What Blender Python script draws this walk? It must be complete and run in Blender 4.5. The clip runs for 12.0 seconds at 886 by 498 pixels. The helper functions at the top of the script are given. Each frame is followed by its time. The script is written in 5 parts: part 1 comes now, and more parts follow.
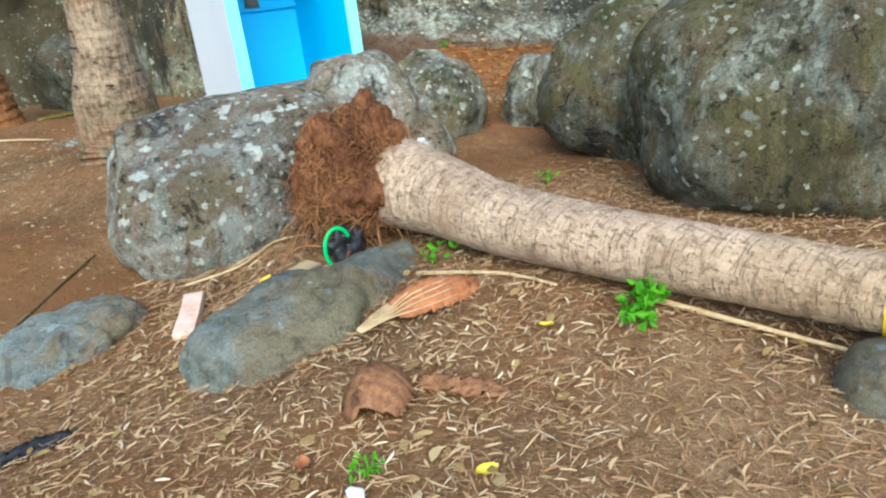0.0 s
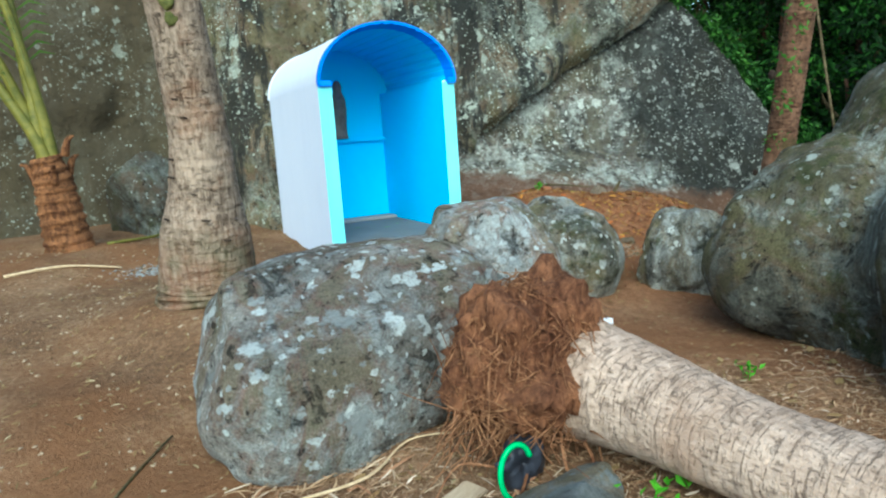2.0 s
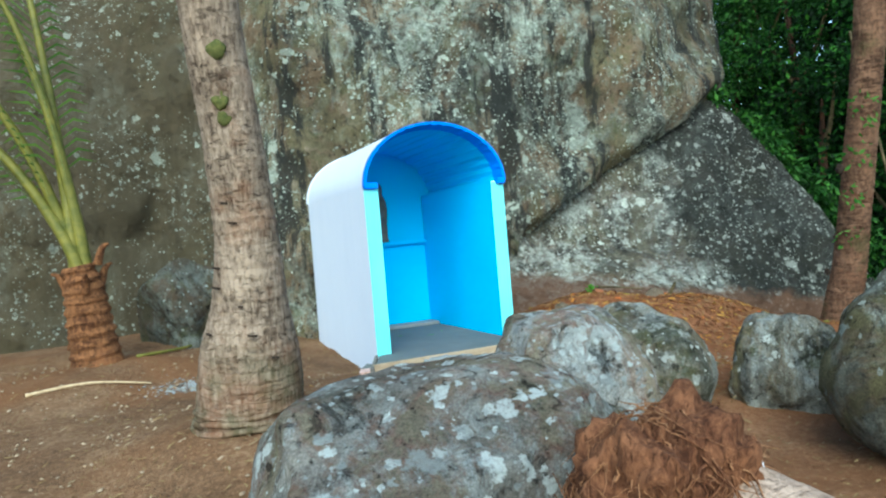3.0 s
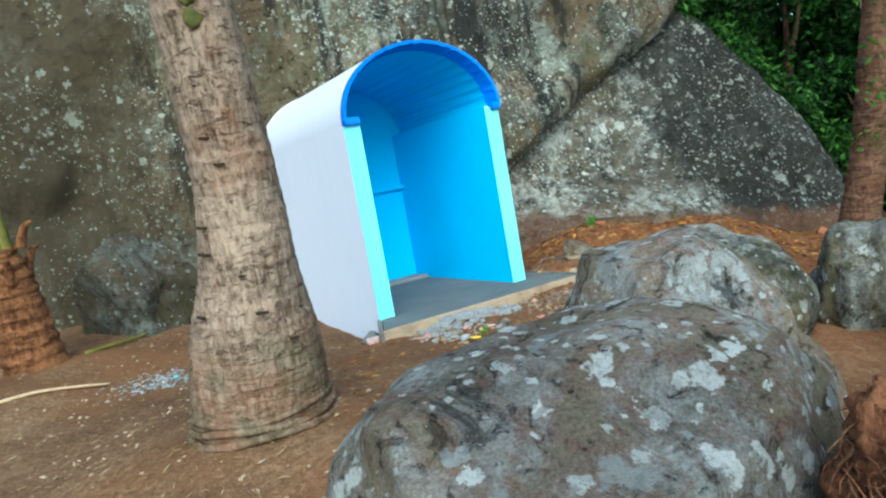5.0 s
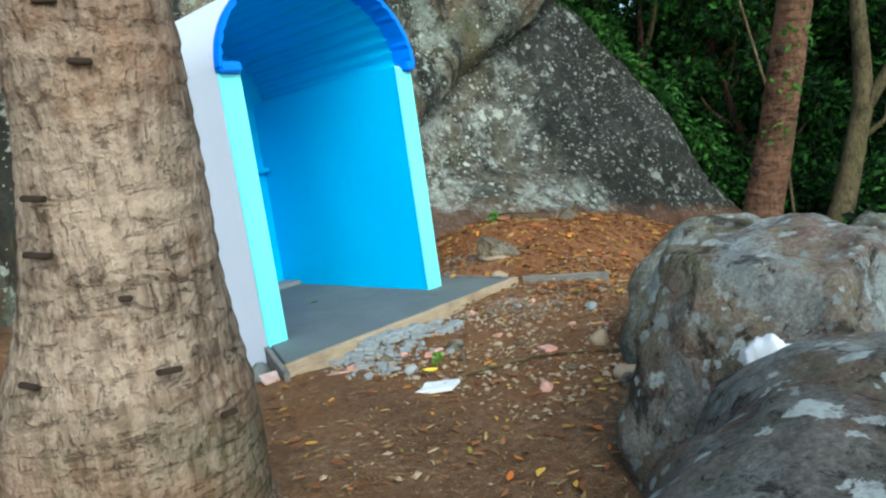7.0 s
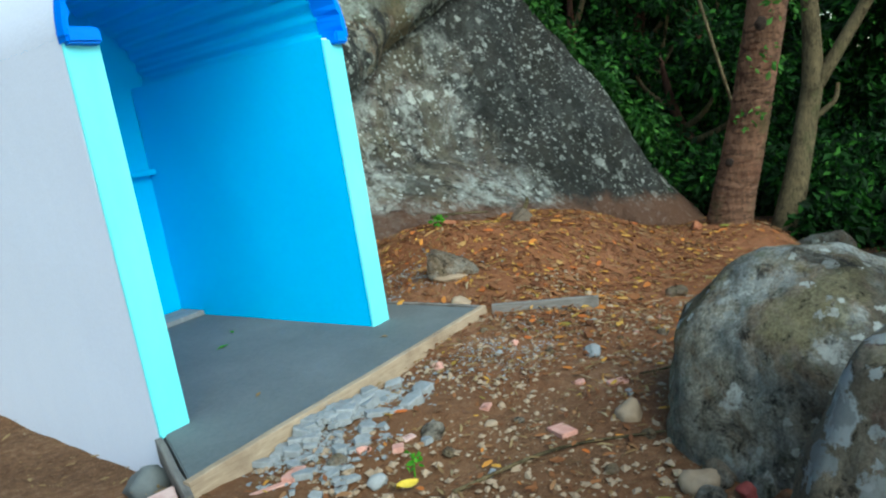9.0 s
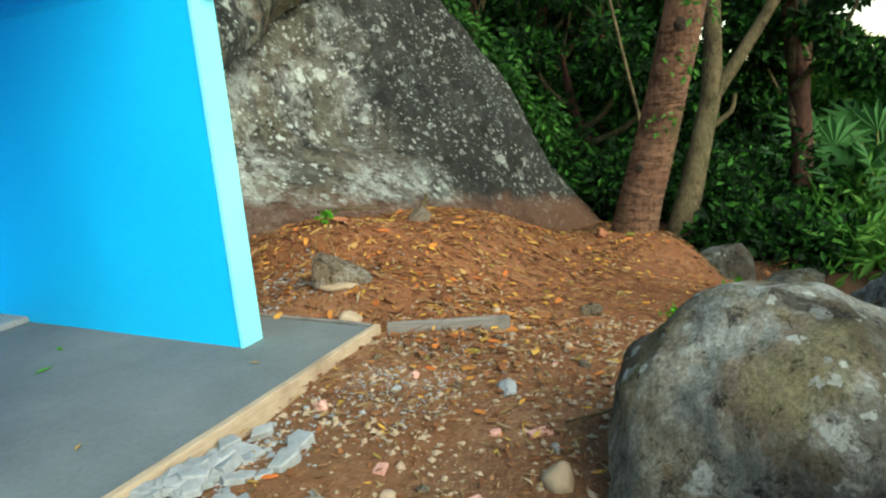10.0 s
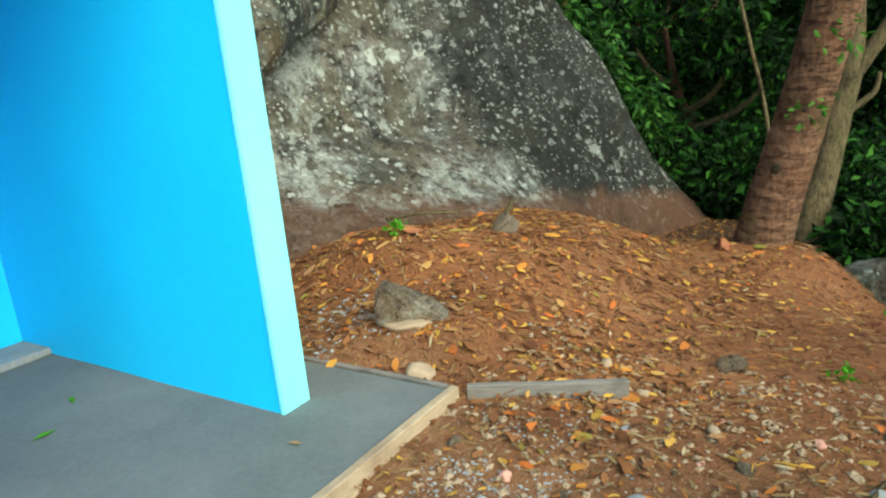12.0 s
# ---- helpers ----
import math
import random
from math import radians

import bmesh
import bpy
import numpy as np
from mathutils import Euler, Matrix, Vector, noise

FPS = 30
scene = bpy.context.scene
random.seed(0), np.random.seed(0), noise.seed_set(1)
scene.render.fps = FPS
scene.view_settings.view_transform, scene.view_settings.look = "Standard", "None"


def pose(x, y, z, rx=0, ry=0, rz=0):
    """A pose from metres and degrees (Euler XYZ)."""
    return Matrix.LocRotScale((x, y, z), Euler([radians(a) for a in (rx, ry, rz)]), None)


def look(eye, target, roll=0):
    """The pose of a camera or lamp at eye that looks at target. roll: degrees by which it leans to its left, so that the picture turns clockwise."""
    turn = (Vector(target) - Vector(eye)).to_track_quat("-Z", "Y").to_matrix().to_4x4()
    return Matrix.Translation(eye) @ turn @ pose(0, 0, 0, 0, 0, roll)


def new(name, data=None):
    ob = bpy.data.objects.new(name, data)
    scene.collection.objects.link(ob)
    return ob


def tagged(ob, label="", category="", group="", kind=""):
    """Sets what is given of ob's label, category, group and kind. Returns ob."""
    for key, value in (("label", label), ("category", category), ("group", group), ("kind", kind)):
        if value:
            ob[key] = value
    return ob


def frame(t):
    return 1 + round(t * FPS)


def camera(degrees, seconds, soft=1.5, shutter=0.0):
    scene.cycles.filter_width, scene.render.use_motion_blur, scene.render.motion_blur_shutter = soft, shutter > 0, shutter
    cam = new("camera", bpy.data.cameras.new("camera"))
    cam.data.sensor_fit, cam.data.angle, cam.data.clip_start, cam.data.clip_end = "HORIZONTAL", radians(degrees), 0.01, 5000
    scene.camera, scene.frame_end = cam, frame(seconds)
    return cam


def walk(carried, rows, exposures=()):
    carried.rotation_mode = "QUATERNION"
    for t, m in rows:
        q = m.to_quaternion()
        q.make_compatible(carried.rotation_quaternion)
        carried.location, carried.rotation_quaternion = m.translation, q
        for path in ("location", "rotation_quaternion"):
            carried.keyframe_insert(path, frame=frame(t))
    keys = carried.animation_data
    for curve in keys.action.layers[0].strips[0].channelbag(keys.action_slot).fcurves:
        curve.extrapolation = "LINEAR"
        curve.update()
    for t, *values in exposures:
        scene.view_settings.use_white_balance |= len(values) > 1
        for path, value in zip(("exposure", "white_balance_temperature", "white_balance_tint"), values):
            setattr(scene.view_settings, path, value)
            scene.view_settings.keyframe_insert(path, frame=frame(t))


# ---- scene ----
cam = camera(65.8, 12.0, soft=2.2)

PATH = [
    (0, (-1.847, -8.028, 0.968), (-0.989, -6.361, 0.272), -7.0),
    (0.5, (-1.911, -7.739, 1.02), (-1.07, -6.048, 0.361), -8.8),
    (1, (-1.909, -7.389, 1.091), (-1.132, -5.626, 0.556), -6.1),
    (1.5, (-2.012, -7.105, 1.09), (-1.147, -5.34, 0.716), -5.2),
    (2, (-2.027, -6.854, 1.076), (-1.173, -5.077, 0.74), -3.9),
    (2.5, (-2.017, -6.564, 1.089), (-1.238, -4.732, 0.895), -7.6),
    (3, (-2.101, -6.275, 1.107), (-1.266, -4.458, 1.066), -4.7),
    (3.2, (-2.117, -6.181, 1.105), (-1.229, -4.39, 1.03), -4.4),
    (4.8, (-2.229, -5.242, 1.063), (-1.241, -3.51, 0.909), -10.7),
    (5, (-2.256, -5.137, 1.045), (-1.261, -3.414, 0.847), -10.0),
    (5.5, (-2.212, -4.72, 1.025), (-1.139, -3.046, 0.813), -9.0),
    (6, (-2.228, -4.371, 1.011), (-1.14, -2.703, 0.835), -6.8),
    (6.5, (-2.206, -4.011, 1.007), (-0.919, -2.498, 0.771), -8.6),
    (6.7, (-2.164, -3.827, 0.991), (-0.792, -2.397, 0.722), -8.7),
    (8.3, (-1.695, -2.858, 1.061), (-0.196, -1.568, 0.766), -7.0),
    (8.5, (-1.6, -2.797, 1.074), (-0.07, -1.544, 0.775), -5.7),
    (9, (-1.411, -2.652, 1.136), (0.168, -1.486, 0.754), -8.8),
    (9.5, (-1.175, -2.421, 1.14), (0.566, -1.521, 0.738), -6.1),
    (10, (-0.91, -2.28, 1.122), (0.827, -1.398, 0.668), -4.6),
    (10.5, (-0.655, -2.212, 1.163), (1.041, -1.25, 0.719), -5.2),
    (11, (-0.469, -2.095, 1.163), (1.221, -1.11, 0.746), -5.5),
    (11.5, (-0.319, -1.954, 1.161), (1.362, -1.013, 0.623), -6.5),
    (12, (-0.197, -1.837, 1.182), (1.417, -0.767, 0.683), -5.3),
]
walk(cam, [(t, look(eye, target, roll)) for t, eye, target, roll in PATH], [(0, 1.3, 6850, -1), (1.5, 1.2, 6250, -6), (3, 1.16, 6050, -7), (5, 1.08, 6250, -3), (6.5, 1.02, 6400, -3), (8.5, 0.84, 6200, -5), (9.5, 1.08, 6550, -5), (10.5, 1.38, 8100, -3), (12, 1.32, 7500, -4)])


# ---- light ----
world = bpy.data.worlds.new("sky")
scene.world = world
world.use_nodes = True
wn = world.node_tree.nodes
wbg = wn["Background"]
sky = wn.new("ShaderNodeTexSky")
sky.sky_type = "NISHITA"
sky.sun_disc = False
sky.sun_elevation = radians(37)
sky.sun_rotation = radians(206)
sky.air_density, sky.dust_density, sky.ozone_density = 1.0, 0.6, 1.0
world.node_tree.links.new(sky.outputs["Color"], wbg.inputs["Color"])
wbg.inputs["Strength"].default_value = 0.15
sun_data = bpy.data.lights.new("sun", "SUN")
sun_data.energy, sun_data.angle, sun_data.color = 2.15, radians(50), (1.0, 0.98, 0.94)
sun = new("sun", sun_data)
sun.matrix_world = look((-3.9, -8.0, 6.7), (0, 0, 0))


# ---- materials ----
class Mat:
    """A node material under construction."""

    def __init__(self, name):
        self.mat = bpy.data.materials.new(name)
        self.mat.use_nodes = True
        self.tree = self.mat.node_tree
        self.bsdf = self.tree.nodes["Principled BSDF"]
        self.geo = self.add("ShaderNodeTexCoord").outputs["Object"]

    def add(self, kind, **values):
        n = self.tree.nodes.new(kind)
        for key, value in values.items():
            n.inputs[key.replace("_", " ")].default_value = value
        return n

    def link(self, a, b):
        self.tree.links.new(a, b)

    def noise(self, scale, detail=4.0, rough=0.6, vec=None, distort=0.0):
        n = self.add("ShaderNodeTexNoise", Scale=scale, Detail=detail, Roughness=rough, Distortion=distort)
        self.link(vec or self.geo, n.inputs["Vector"])
        return n.outputs["Fac"]

    def voronoi(self, scale, vec=None, feature="F1", rand=1.0):
        n = self.add("ShaderNodeTexVoronoi", Scale=scale, Randomness=rand)
        n.feature = feature
        self.link(vec or self.geo, n.inputs["Vector"])
        return n

    def stretch(self, sx, sy, sz):
        n = self.add("ShaderNodeMapping")
        n.inputs["Scale"].default_value = (sx, sy, sz)
        self.link(self.geo, n.inputs["Vector"])
        return n.outputs["Vector"]

    def ramp(self, fac, stops):
        n = self.add("ShaderNodeValToRGB")
        el = n.color_ramp.elements
        while len(el) < len(stops):
            el.new(0.5)
        for e, (p, c) in zip(el, stops):
            e.position = p
            e.color = (*c, 1) if isinstance(c, tuple) else (c, c, c, 1)
        self.link(fac, n.inputs["Fac"])
        return n.outputs["Color"]

    def mix(self, fac, a, b, mode="MIX"):
        n = self.tree.nodes.new("ShaderNodeMix")
        n.data_type, n.blend_type = "RGBA", mode
        for sock, v in ((n.inputs[0], fac), (n.inputs[6], a), (n.inputs[7], b)):
            if isinstance(v, tuple):
                sock.default_value = (*v, 1)
            elif isinstance(v, (int, float)):
                sock.default_value = v
            else:
                self.link(v, sock)
        return n.outputs[2]

    def math(self, op, a, b=0.0):
        n = self.tree.nodes.new("ShaderNodeMath")
        n.operation = op
        for sock, v in ((n.inputs[0], a), (n.inputs[1], b)):
            if isinstance(v, (int, float)):
                sock.default_value = v
            else:
                self.link(v, sock)
        return n.outputs[0]

    def random(self):
        return self.tree.nodes.new("ShaderNodeObjectInfo").outputs["Random"]

    def island(self):
        return self.tree.nodes.new("ShaderNodeNewGeometry").outputs["Random Per Island"]

    def done(self, color, rough=0.8, bump=None, strength=0.5, dist=0.02, metal=0.0, spec=0.3):
        b = self.bsdf
        if isinstance(color, tuple):
            b.inputs["Base Color"].default_value = (*color, 1)
        else:
            self.link(color, b.inputs["Base Color"])
        if isinstance(rough, (int, float)):
            b.inputs["Roughness"].default_value = rough
        else:
            self.link(rough, b.inputs["Roughness"])
        b.inputs["Metallic"].default_value = metal
        b.inputs["Specular IOR Level"].default_value = spec
        if bump is not None:
            n = self.add("ShaderNodeBump", Strength=strength, Distance=dist)
            self.link(bump, n.inputs["Height"])
            self.link(n.outputs["Normal"], b.inputs["Normal"])
        return self.mat


def rock_material(name, dark, mid, light, lichen, brown=(0.15, 0.09, 0.06), olive=(0.13, 0.12, 0.06), moss=0.0, crust=((5.0, 0.3, 0.34), (10.0, 0.25, 0.36), (22.0, 0.3, 0.4)), crowd=1.0, streak=0.0, foot=None, vary=(0.7, 1.25), shade_algae=None, shade_damp_side=1.0, shade_damp_color=(0.018, 0.02, 0.017), brown_amount=0.75, grit=0.45, pit=1.0, film=0.6, gate=(0.4, 0.54)):
    """Weathered rock: stone mottled in several hues, rust and moss stains, and crisp flakes of lichen at several sizes."""
    m = Mat(name)
    base = m.mix(0.55, m.noise(2.3, 12, 0.72, None, 0.4), m.noise(17, 9, 0.78))
    col = m.ramp(base, [(0.37, dark), (0.49, mid), (0.62, light)])
    if film:
        # thin grey lichen film in broad ragged patches
        gated = m.ramp(m.noise(0.9, 5, 0.6), [(gate[0], 0.0), (gate[1], 1.0)])
        for scale, tone in ((2.4, 0.5), (6.5, 0.72)):
            sheet = m.ramp(m.noise(scale, 12, 0.76, None, 0.5), [(0.48, 0.0), (0.545, film)])
            col = m.mix(m.math("MULTIPLY", sheet, gated), col, m.mix(base, tuple(c * tone * 0.6 for c in lichen), tuple(c * tone * 1.4 for c in lichen)))
    col = m.mix(m.ramp(m.noise(1.5, 10, 0.74, m.stretch(1, 1, 0.7), 0.5), [(0.47, 0.0), (0.54, brown_amount)]), col, m.mix(base, tuple(c * 0.55 for c in brown), tuple(c * 1.45 for c in brown)))
    col = m.mix(m.ramp(m.noise(1.15, 10, 0.74, m.stretch(1.3, 1.3, 0.8), 0.5), [(0.5, 0.0), (0.56, 0.65)]), col, m.mix(base, tuple(c * 0.6 for c in olive), tuple(c * 1.4 for c in olive)))
    if moss:
        col = m.mix(m.ramp(m.noise(1.8, 9, 0.78), [(0.54, 0.0), (0.6, moss)]), col, (0.06, 0.075, 0.02))
    pits = m.math("MULTIPLY", m.ramp(m.noise(4.6, 10, 0.75, None, 0.7), [(0.37, 0.3), (0.43, 1.0)]), m.ramp(m.noise(15, 8, 0.75, None, 0.5), [(0.37, 0.25), (0.43, 1.0)]))
    col = m.mix(pit, col, pits, "MULTIPLY")
    col = m.mix(1.0, col, m.ramp(m.noise(0.6, 5, 0.6), [(0.36, vary[0]), (0.62, vary[1])]), "MULTIPLY")
    col = m.mix(1.0, col, m.ramp(m.noise(85, 7, 0.8), [(0.34, 1.0 - grit), (0.5, 1.0), (0.66, 1.0 + grit)]), "MULTIPLY")
    if streak:
        st = m.ramp(m.noise(1.3, 8, 0.74, m.stretch(1.6, 1.6, 0.22)), [(0.5, 0.0), (0.56, streak)])
        col = m.mix(st, col, (0.022, 0.024, 0.022))
    bare = 1.0
    if shade_algae:
        # broad dark ragged-edged stretch: shade put into the colour along with wet stain
        ax = m.add("ShaderNodeSeparateXYZ")
        m.link(m.geo, ax.inputs[0])
        edge = m.math("ADD", m.math("MULTIPLY", ax.outputs[0], shade_damp_side), m.math("MULTIPLY", m.noise(1.4, 8, 0.75), 2.6))
        stain = m.ramp(m.math("MULTIPLY", m.math("SUBTRACT", edge, shade_algae), 0.8), [(0.0, 0.0), (0.6, 0.88)])
        col = m.mix(stain, col, shade_damp_color)
        bare = m.math("SUBTRACT", 1.0, m.math("MULTIPLY", stain, 0.55))
    gather = m.math("MULTIPLY", m.math("SUBTRACT", m.noise(1.0, 6, 0.68), 0.5), 1.7 * crowd)
    for scale, share, size in crust:
        nz = m.add("ShaderNodeTexNoise", Scale=scale * 1.25, Detail=7.0, Roughness=0.68)
        m.link(m.geo, nz.inputs["Vector"])
        off = m.add("ShaderNodeVectorMath")
        off.operation = "SCALE"
        off.inputs["Scale"].default_value = 1.5 / scale
        m.link(nz.outputs["Color"], off.inputs[0])
        at = m.add("ShaderNodeVectorMath")
        at.operation = "ADD"
        m.link(m.geo, at.inputs[0])
        m.link(off.outputs[0], at.inputs[1])
        v = m.voronoi(scale, at.outputs[0])
        sep = m.add("ShaderNodeSeparateColor")
        m.link(v.outputs["Color"], sep.inputs[0])
        edge = m.math("ADD", v.outputs["Distance"], m.math("MULTIPLY", sep.outputs[1], 0.2))
        flake = m.math("MULTIPLY", m.ramp(edge, [(size - 0.01, 1.0), (size + 0.05, 0.0)]), m.ramp(m.math("ADD", sep.outputs[0], gather), [(1.0 - share, 0.0), (1.02 - share, 1.0)]))
        flake = m.math("MULTIPLY", m.math("MULTIPLY", flake, bare), m.ramp(m.noise(48, 6, 0.75), [(0.35, 0.35), (0.5, 0.95)]))
        col = m.mix(flake, col, m.mix(sep.outputs[2], tuple(c * 0.45 for c in lichen), tuple(min(0.8, c * 1.1) for c in lichen)))
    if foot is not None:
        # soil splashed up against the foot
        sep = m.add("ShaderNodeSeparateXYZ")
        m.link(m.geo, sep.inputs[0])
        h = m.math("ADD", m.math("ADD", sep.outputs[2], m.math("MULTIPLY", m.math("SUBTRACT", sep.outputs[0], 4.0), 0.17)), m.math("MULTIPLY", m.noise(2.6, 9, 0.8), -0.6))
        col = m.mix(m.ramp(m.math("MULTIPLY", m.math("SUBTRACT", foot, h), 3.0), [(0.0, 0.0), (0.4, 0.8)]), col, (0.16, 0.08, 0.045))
    bump = m.math("ADD", m.math("ADD", m.noise(6, 11, 0.74), m.math("MULTIPLY", pits, 0.25)), m.math("MULTIPLY", m.noise(32, 8, 0.78), 0.4))
    return m.done(col, 0.9, bump, 1.0, 0.095, spec=0.2)


M_boulder = rock_material("lichen boulder", (0.075, 0.067, 0.057), (0.265, 0.245, 0.215), (0.47, 0.445, 0.395), (0.62, 0.68, 0.67), (0.22, 0.115, 0.078), (0.25, 0.245, 0.17), 0.3, ((5.0, 0.42, 0.34), (10.0, 0.42, 0.37), (22.0, 0.34, 0.39)), 0.7, film=0.7, brown_amount=0.75)
M_foot_rock = rock_material("brown rock", (0.03, 0.026, 0.018), (0.085, 0.074, 0.052), (0.16, 0.145, 0.11), (0.4, 0.46, 0.42), (0.1, 0.065, 0.04), (0.09, 0.085, 0.045), 0.5, ((8.0, 0.16, 0.3), (18.0, 0.22, 0.36)))
M_boulder_dark = rock_material("dark boulder", (0.03, 0.03, 0.023), (0.13, 0.127, 0.098), (0.28, 0.27, 0.212), (0.54, 0.59, 0.52), (0.14, 0.095, 0.052), (0.12, 0.115, 0.05), 0.8, ((4.5, 0.14, 0.27), (9.0, 0.2, 0.33), (20.0, 0.2, 0.38)), 1.0, 0.4, film=0.8)
M_flat_rock = rock_material("ground rock", (0.11, 0.125, 0.12), (0.225, 0.245, 0.235), (0.33, 0.345, 0.315), (0.42, 0.5, 0.52), (0.3, 0.21, 0.125), (0.24, 0.235, 0.17), 0.2, ((6.0, 0.1, 0.26), (15.0, 0.12, 0.3)), 0.8, grit=0.3, pit=0.35)
M_pale_rock = rock_material("pale boulder", (0.08, 0.074, 0.057), (0.31, 0.295, 0.23), (0.55, 0.525, 0.43), (0.68, 0.72, 0.66), (0.23, 0.16, 0.09), (0.2, 0.19, 0.09), 0.7, ((4.0, 0.16, 0.33), (9.0, 0.2, 0.37), (20.0, 0.18, 0.4)), 1.2, 0.5, film=0.9)
M_cliff = rock_material("cliff", (0.036, 0.036, 0.027), (0.13, 0.124, 0.096), (0.27, 0.258, 0.205), (0.54, 0.6, 0.5), (0.2, 0.115, 0.055), (0.14, 0.128, 0.066), 0.5, ((3.6, 0.12, 0.3), (8.0, 0.18, 0.36), (17.0, 0.2, 0.4), (34.0, 0.14, 0.42)), 1.25, 0.88, None, (0.55, 1.35), 1.6, -1.0, (0.088, 0.07, 0.04), film=0.95, brown_amount=0.6)
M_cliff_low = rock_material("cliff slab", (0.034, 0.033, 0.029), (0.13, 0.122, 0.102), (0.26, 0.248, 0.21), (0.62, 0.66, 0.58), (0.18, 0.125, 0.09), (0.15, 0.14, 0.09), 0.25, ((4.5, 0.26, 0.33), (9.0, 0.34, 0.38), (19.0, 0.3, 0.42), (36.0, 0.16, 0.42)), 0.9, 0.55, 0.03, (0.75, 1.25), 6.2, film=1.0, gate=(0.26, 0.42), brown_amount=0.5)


def soil_material():
    m = Mat("dry soil")
    big, fine = m.noise(0.9, 6, 0.65), m.noise(26, 6, 0.75)
    col = m.ramp(m.mix(0.5, big, fine), [(0.36, (0.075, 0.039, 0.02)), (0.5, (0.175, 0.098, 0.052)), (0.66, (0.36, 0.23, 0.135))])
    crumbs = m.voronoi(70)
    col = m.mix(m.ramp(crumbs.outputs["Distance"], [(0.12, 0.55), (0.26, 0.0)]), col, (0.36, 0.27, 0.17))
    red = m.ramp(m.noise(0.55, 3), [(0.46, 0.0), (0.62, 0.7)])
    col = m.mix(red, col, (0.2, 0.09, 0.038))
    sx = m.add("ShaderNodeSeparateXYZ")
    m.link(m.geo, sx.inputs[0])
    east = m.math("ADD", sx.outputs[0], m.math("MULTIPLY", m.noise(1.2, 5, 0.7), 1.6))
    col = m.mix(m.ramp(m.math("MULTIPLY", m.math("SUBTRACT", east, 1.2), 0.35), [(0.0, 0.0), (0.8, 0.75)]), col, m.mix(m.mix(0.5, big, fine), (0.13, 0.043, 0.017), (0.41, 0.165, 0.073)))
    # much darker brown soil towards the east, with an uneven edge
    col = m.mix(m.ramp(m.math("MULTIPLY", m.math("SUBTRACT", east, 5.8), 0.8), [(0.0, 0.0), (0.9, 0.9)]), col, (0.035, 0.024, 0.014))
    bump = m.math("ADD", m.noise(9, 6, 0.7), m.math("MULTIPLY", m.noise(70, 4, 0.7), 0.5))
    return m.done(col, 0.95, bump, 0.9, 0.035, spec=0.15)


M_soil = soil_material()


def paint(name, color, dirt=(0.5, 0.5, 0.5), amount=0.12, rough=0.55):
    m = Mat(name)
    wear = m.ramp(m.noise(2.2, 6, 0.7, m.stretch(1, 1, 0.35)), [(0.45, 0.0), (0.8, amount)])
    col = m.mix(wear, color, dirt)
    col = m.mix(m.ramp(m.noise(60, 3, 0.7), [(0.4, 0.0), (0.75, amount * 0.5)]), col, tuple(c * 0.8 for c in color))
    bump = m.math("ADD", m.noise(9, 5, 0.6), m.math("MULTIPLY", m.noise(90, 3, 0.6), 0.25))
    return m.done(col, rough, bump, 0.25, 0.012, spec=0.35)


M_white = paint("white paint", (0.7, 0.76, 0.88), (0.6, 0.67, 0.81), 0.4)
M_cyan = paint("pale cyan paint", (0.2, 0.83, 0.88), (0.4, 0.85, 0.88), 0.25)
M_blue = paint("sky blue paint", (0.002, 0.585, 0.99), (0.01, 0.63, 0.98), 0.4)
M_deep = paint("deep blue paint", (0.0, 0.19, 0.86), (0.0, 0.3, 0.9), 0.4)


def concrete_material(name, a, b):
    m = Mat(name)
    col = m.ramp(m.mix(0.4, m.noise(1.8, 6, 0.7), m.noise(40, 5, 0.7)), [(0.3, a), (0.7, b)])
    return m.done(col, 0.75, m.noise(50, 5, 0.7), 0.25, 0.008)


M_slab = concrete_material("smooth cement", (0.085, 0.1, 0.1), (0.165, 0.185, 0.18))
M_rubble = concrete_material("broken cement", (0.15, 0.165, 0.162), (0.37, 0.39, 0.385))
M_brown_stone = concrete_material("brown stone", (0.055, 0.042, 0.03), (0.2, 0.155, 0.105))
M_tan_rock = rock_material("tan rock", (0.08, 0.06, 0.04), (0.22, 0.175, 0.12), (0.38, 0.31, 0.22), (0.5, 0.48, 0.4), (0.22, 0.14, 0.08), (0.2, 0.17, 0.1), 0.0, ((14.0, 0.1, 0.3),))
M_red_stone = concrete_material("red stone", (0.22, 0.03, 0.025), (0.4, 0.09, 0.07))
M_pebble = concrete_material("pebble", (0.23, 0.165, 0.105), (0.43, 0.33, 0.22))


def wood_material(name, a, b, dark):
    m = Mat(name)
    grain = m.noise(6, 6, 0.7, m.stretch(1.5, 18, 18), 0.6)
    col = m.ramp(grain, [(0.3, a), (0.7, b)])
    col = m.mix(m.ramp(m.noise(3, 5, 0.7), [(0.5, 0.0), (0.72, 0.7)]), col, dark)
    return m.done(col, 0.8, grain, 0.4, 0.006)


M_timber = wood_material("raw timber", (0.3, 0.22, 0.14), (0.48, 0.38, 0.26), (0.17, 0.115, 0.075))
M_grey_wood = wood_material("weathered timber", (0.12, 0.112, 0.1), (0.25, 0.232, 0.205), (0.06, 0.05, 0.04))


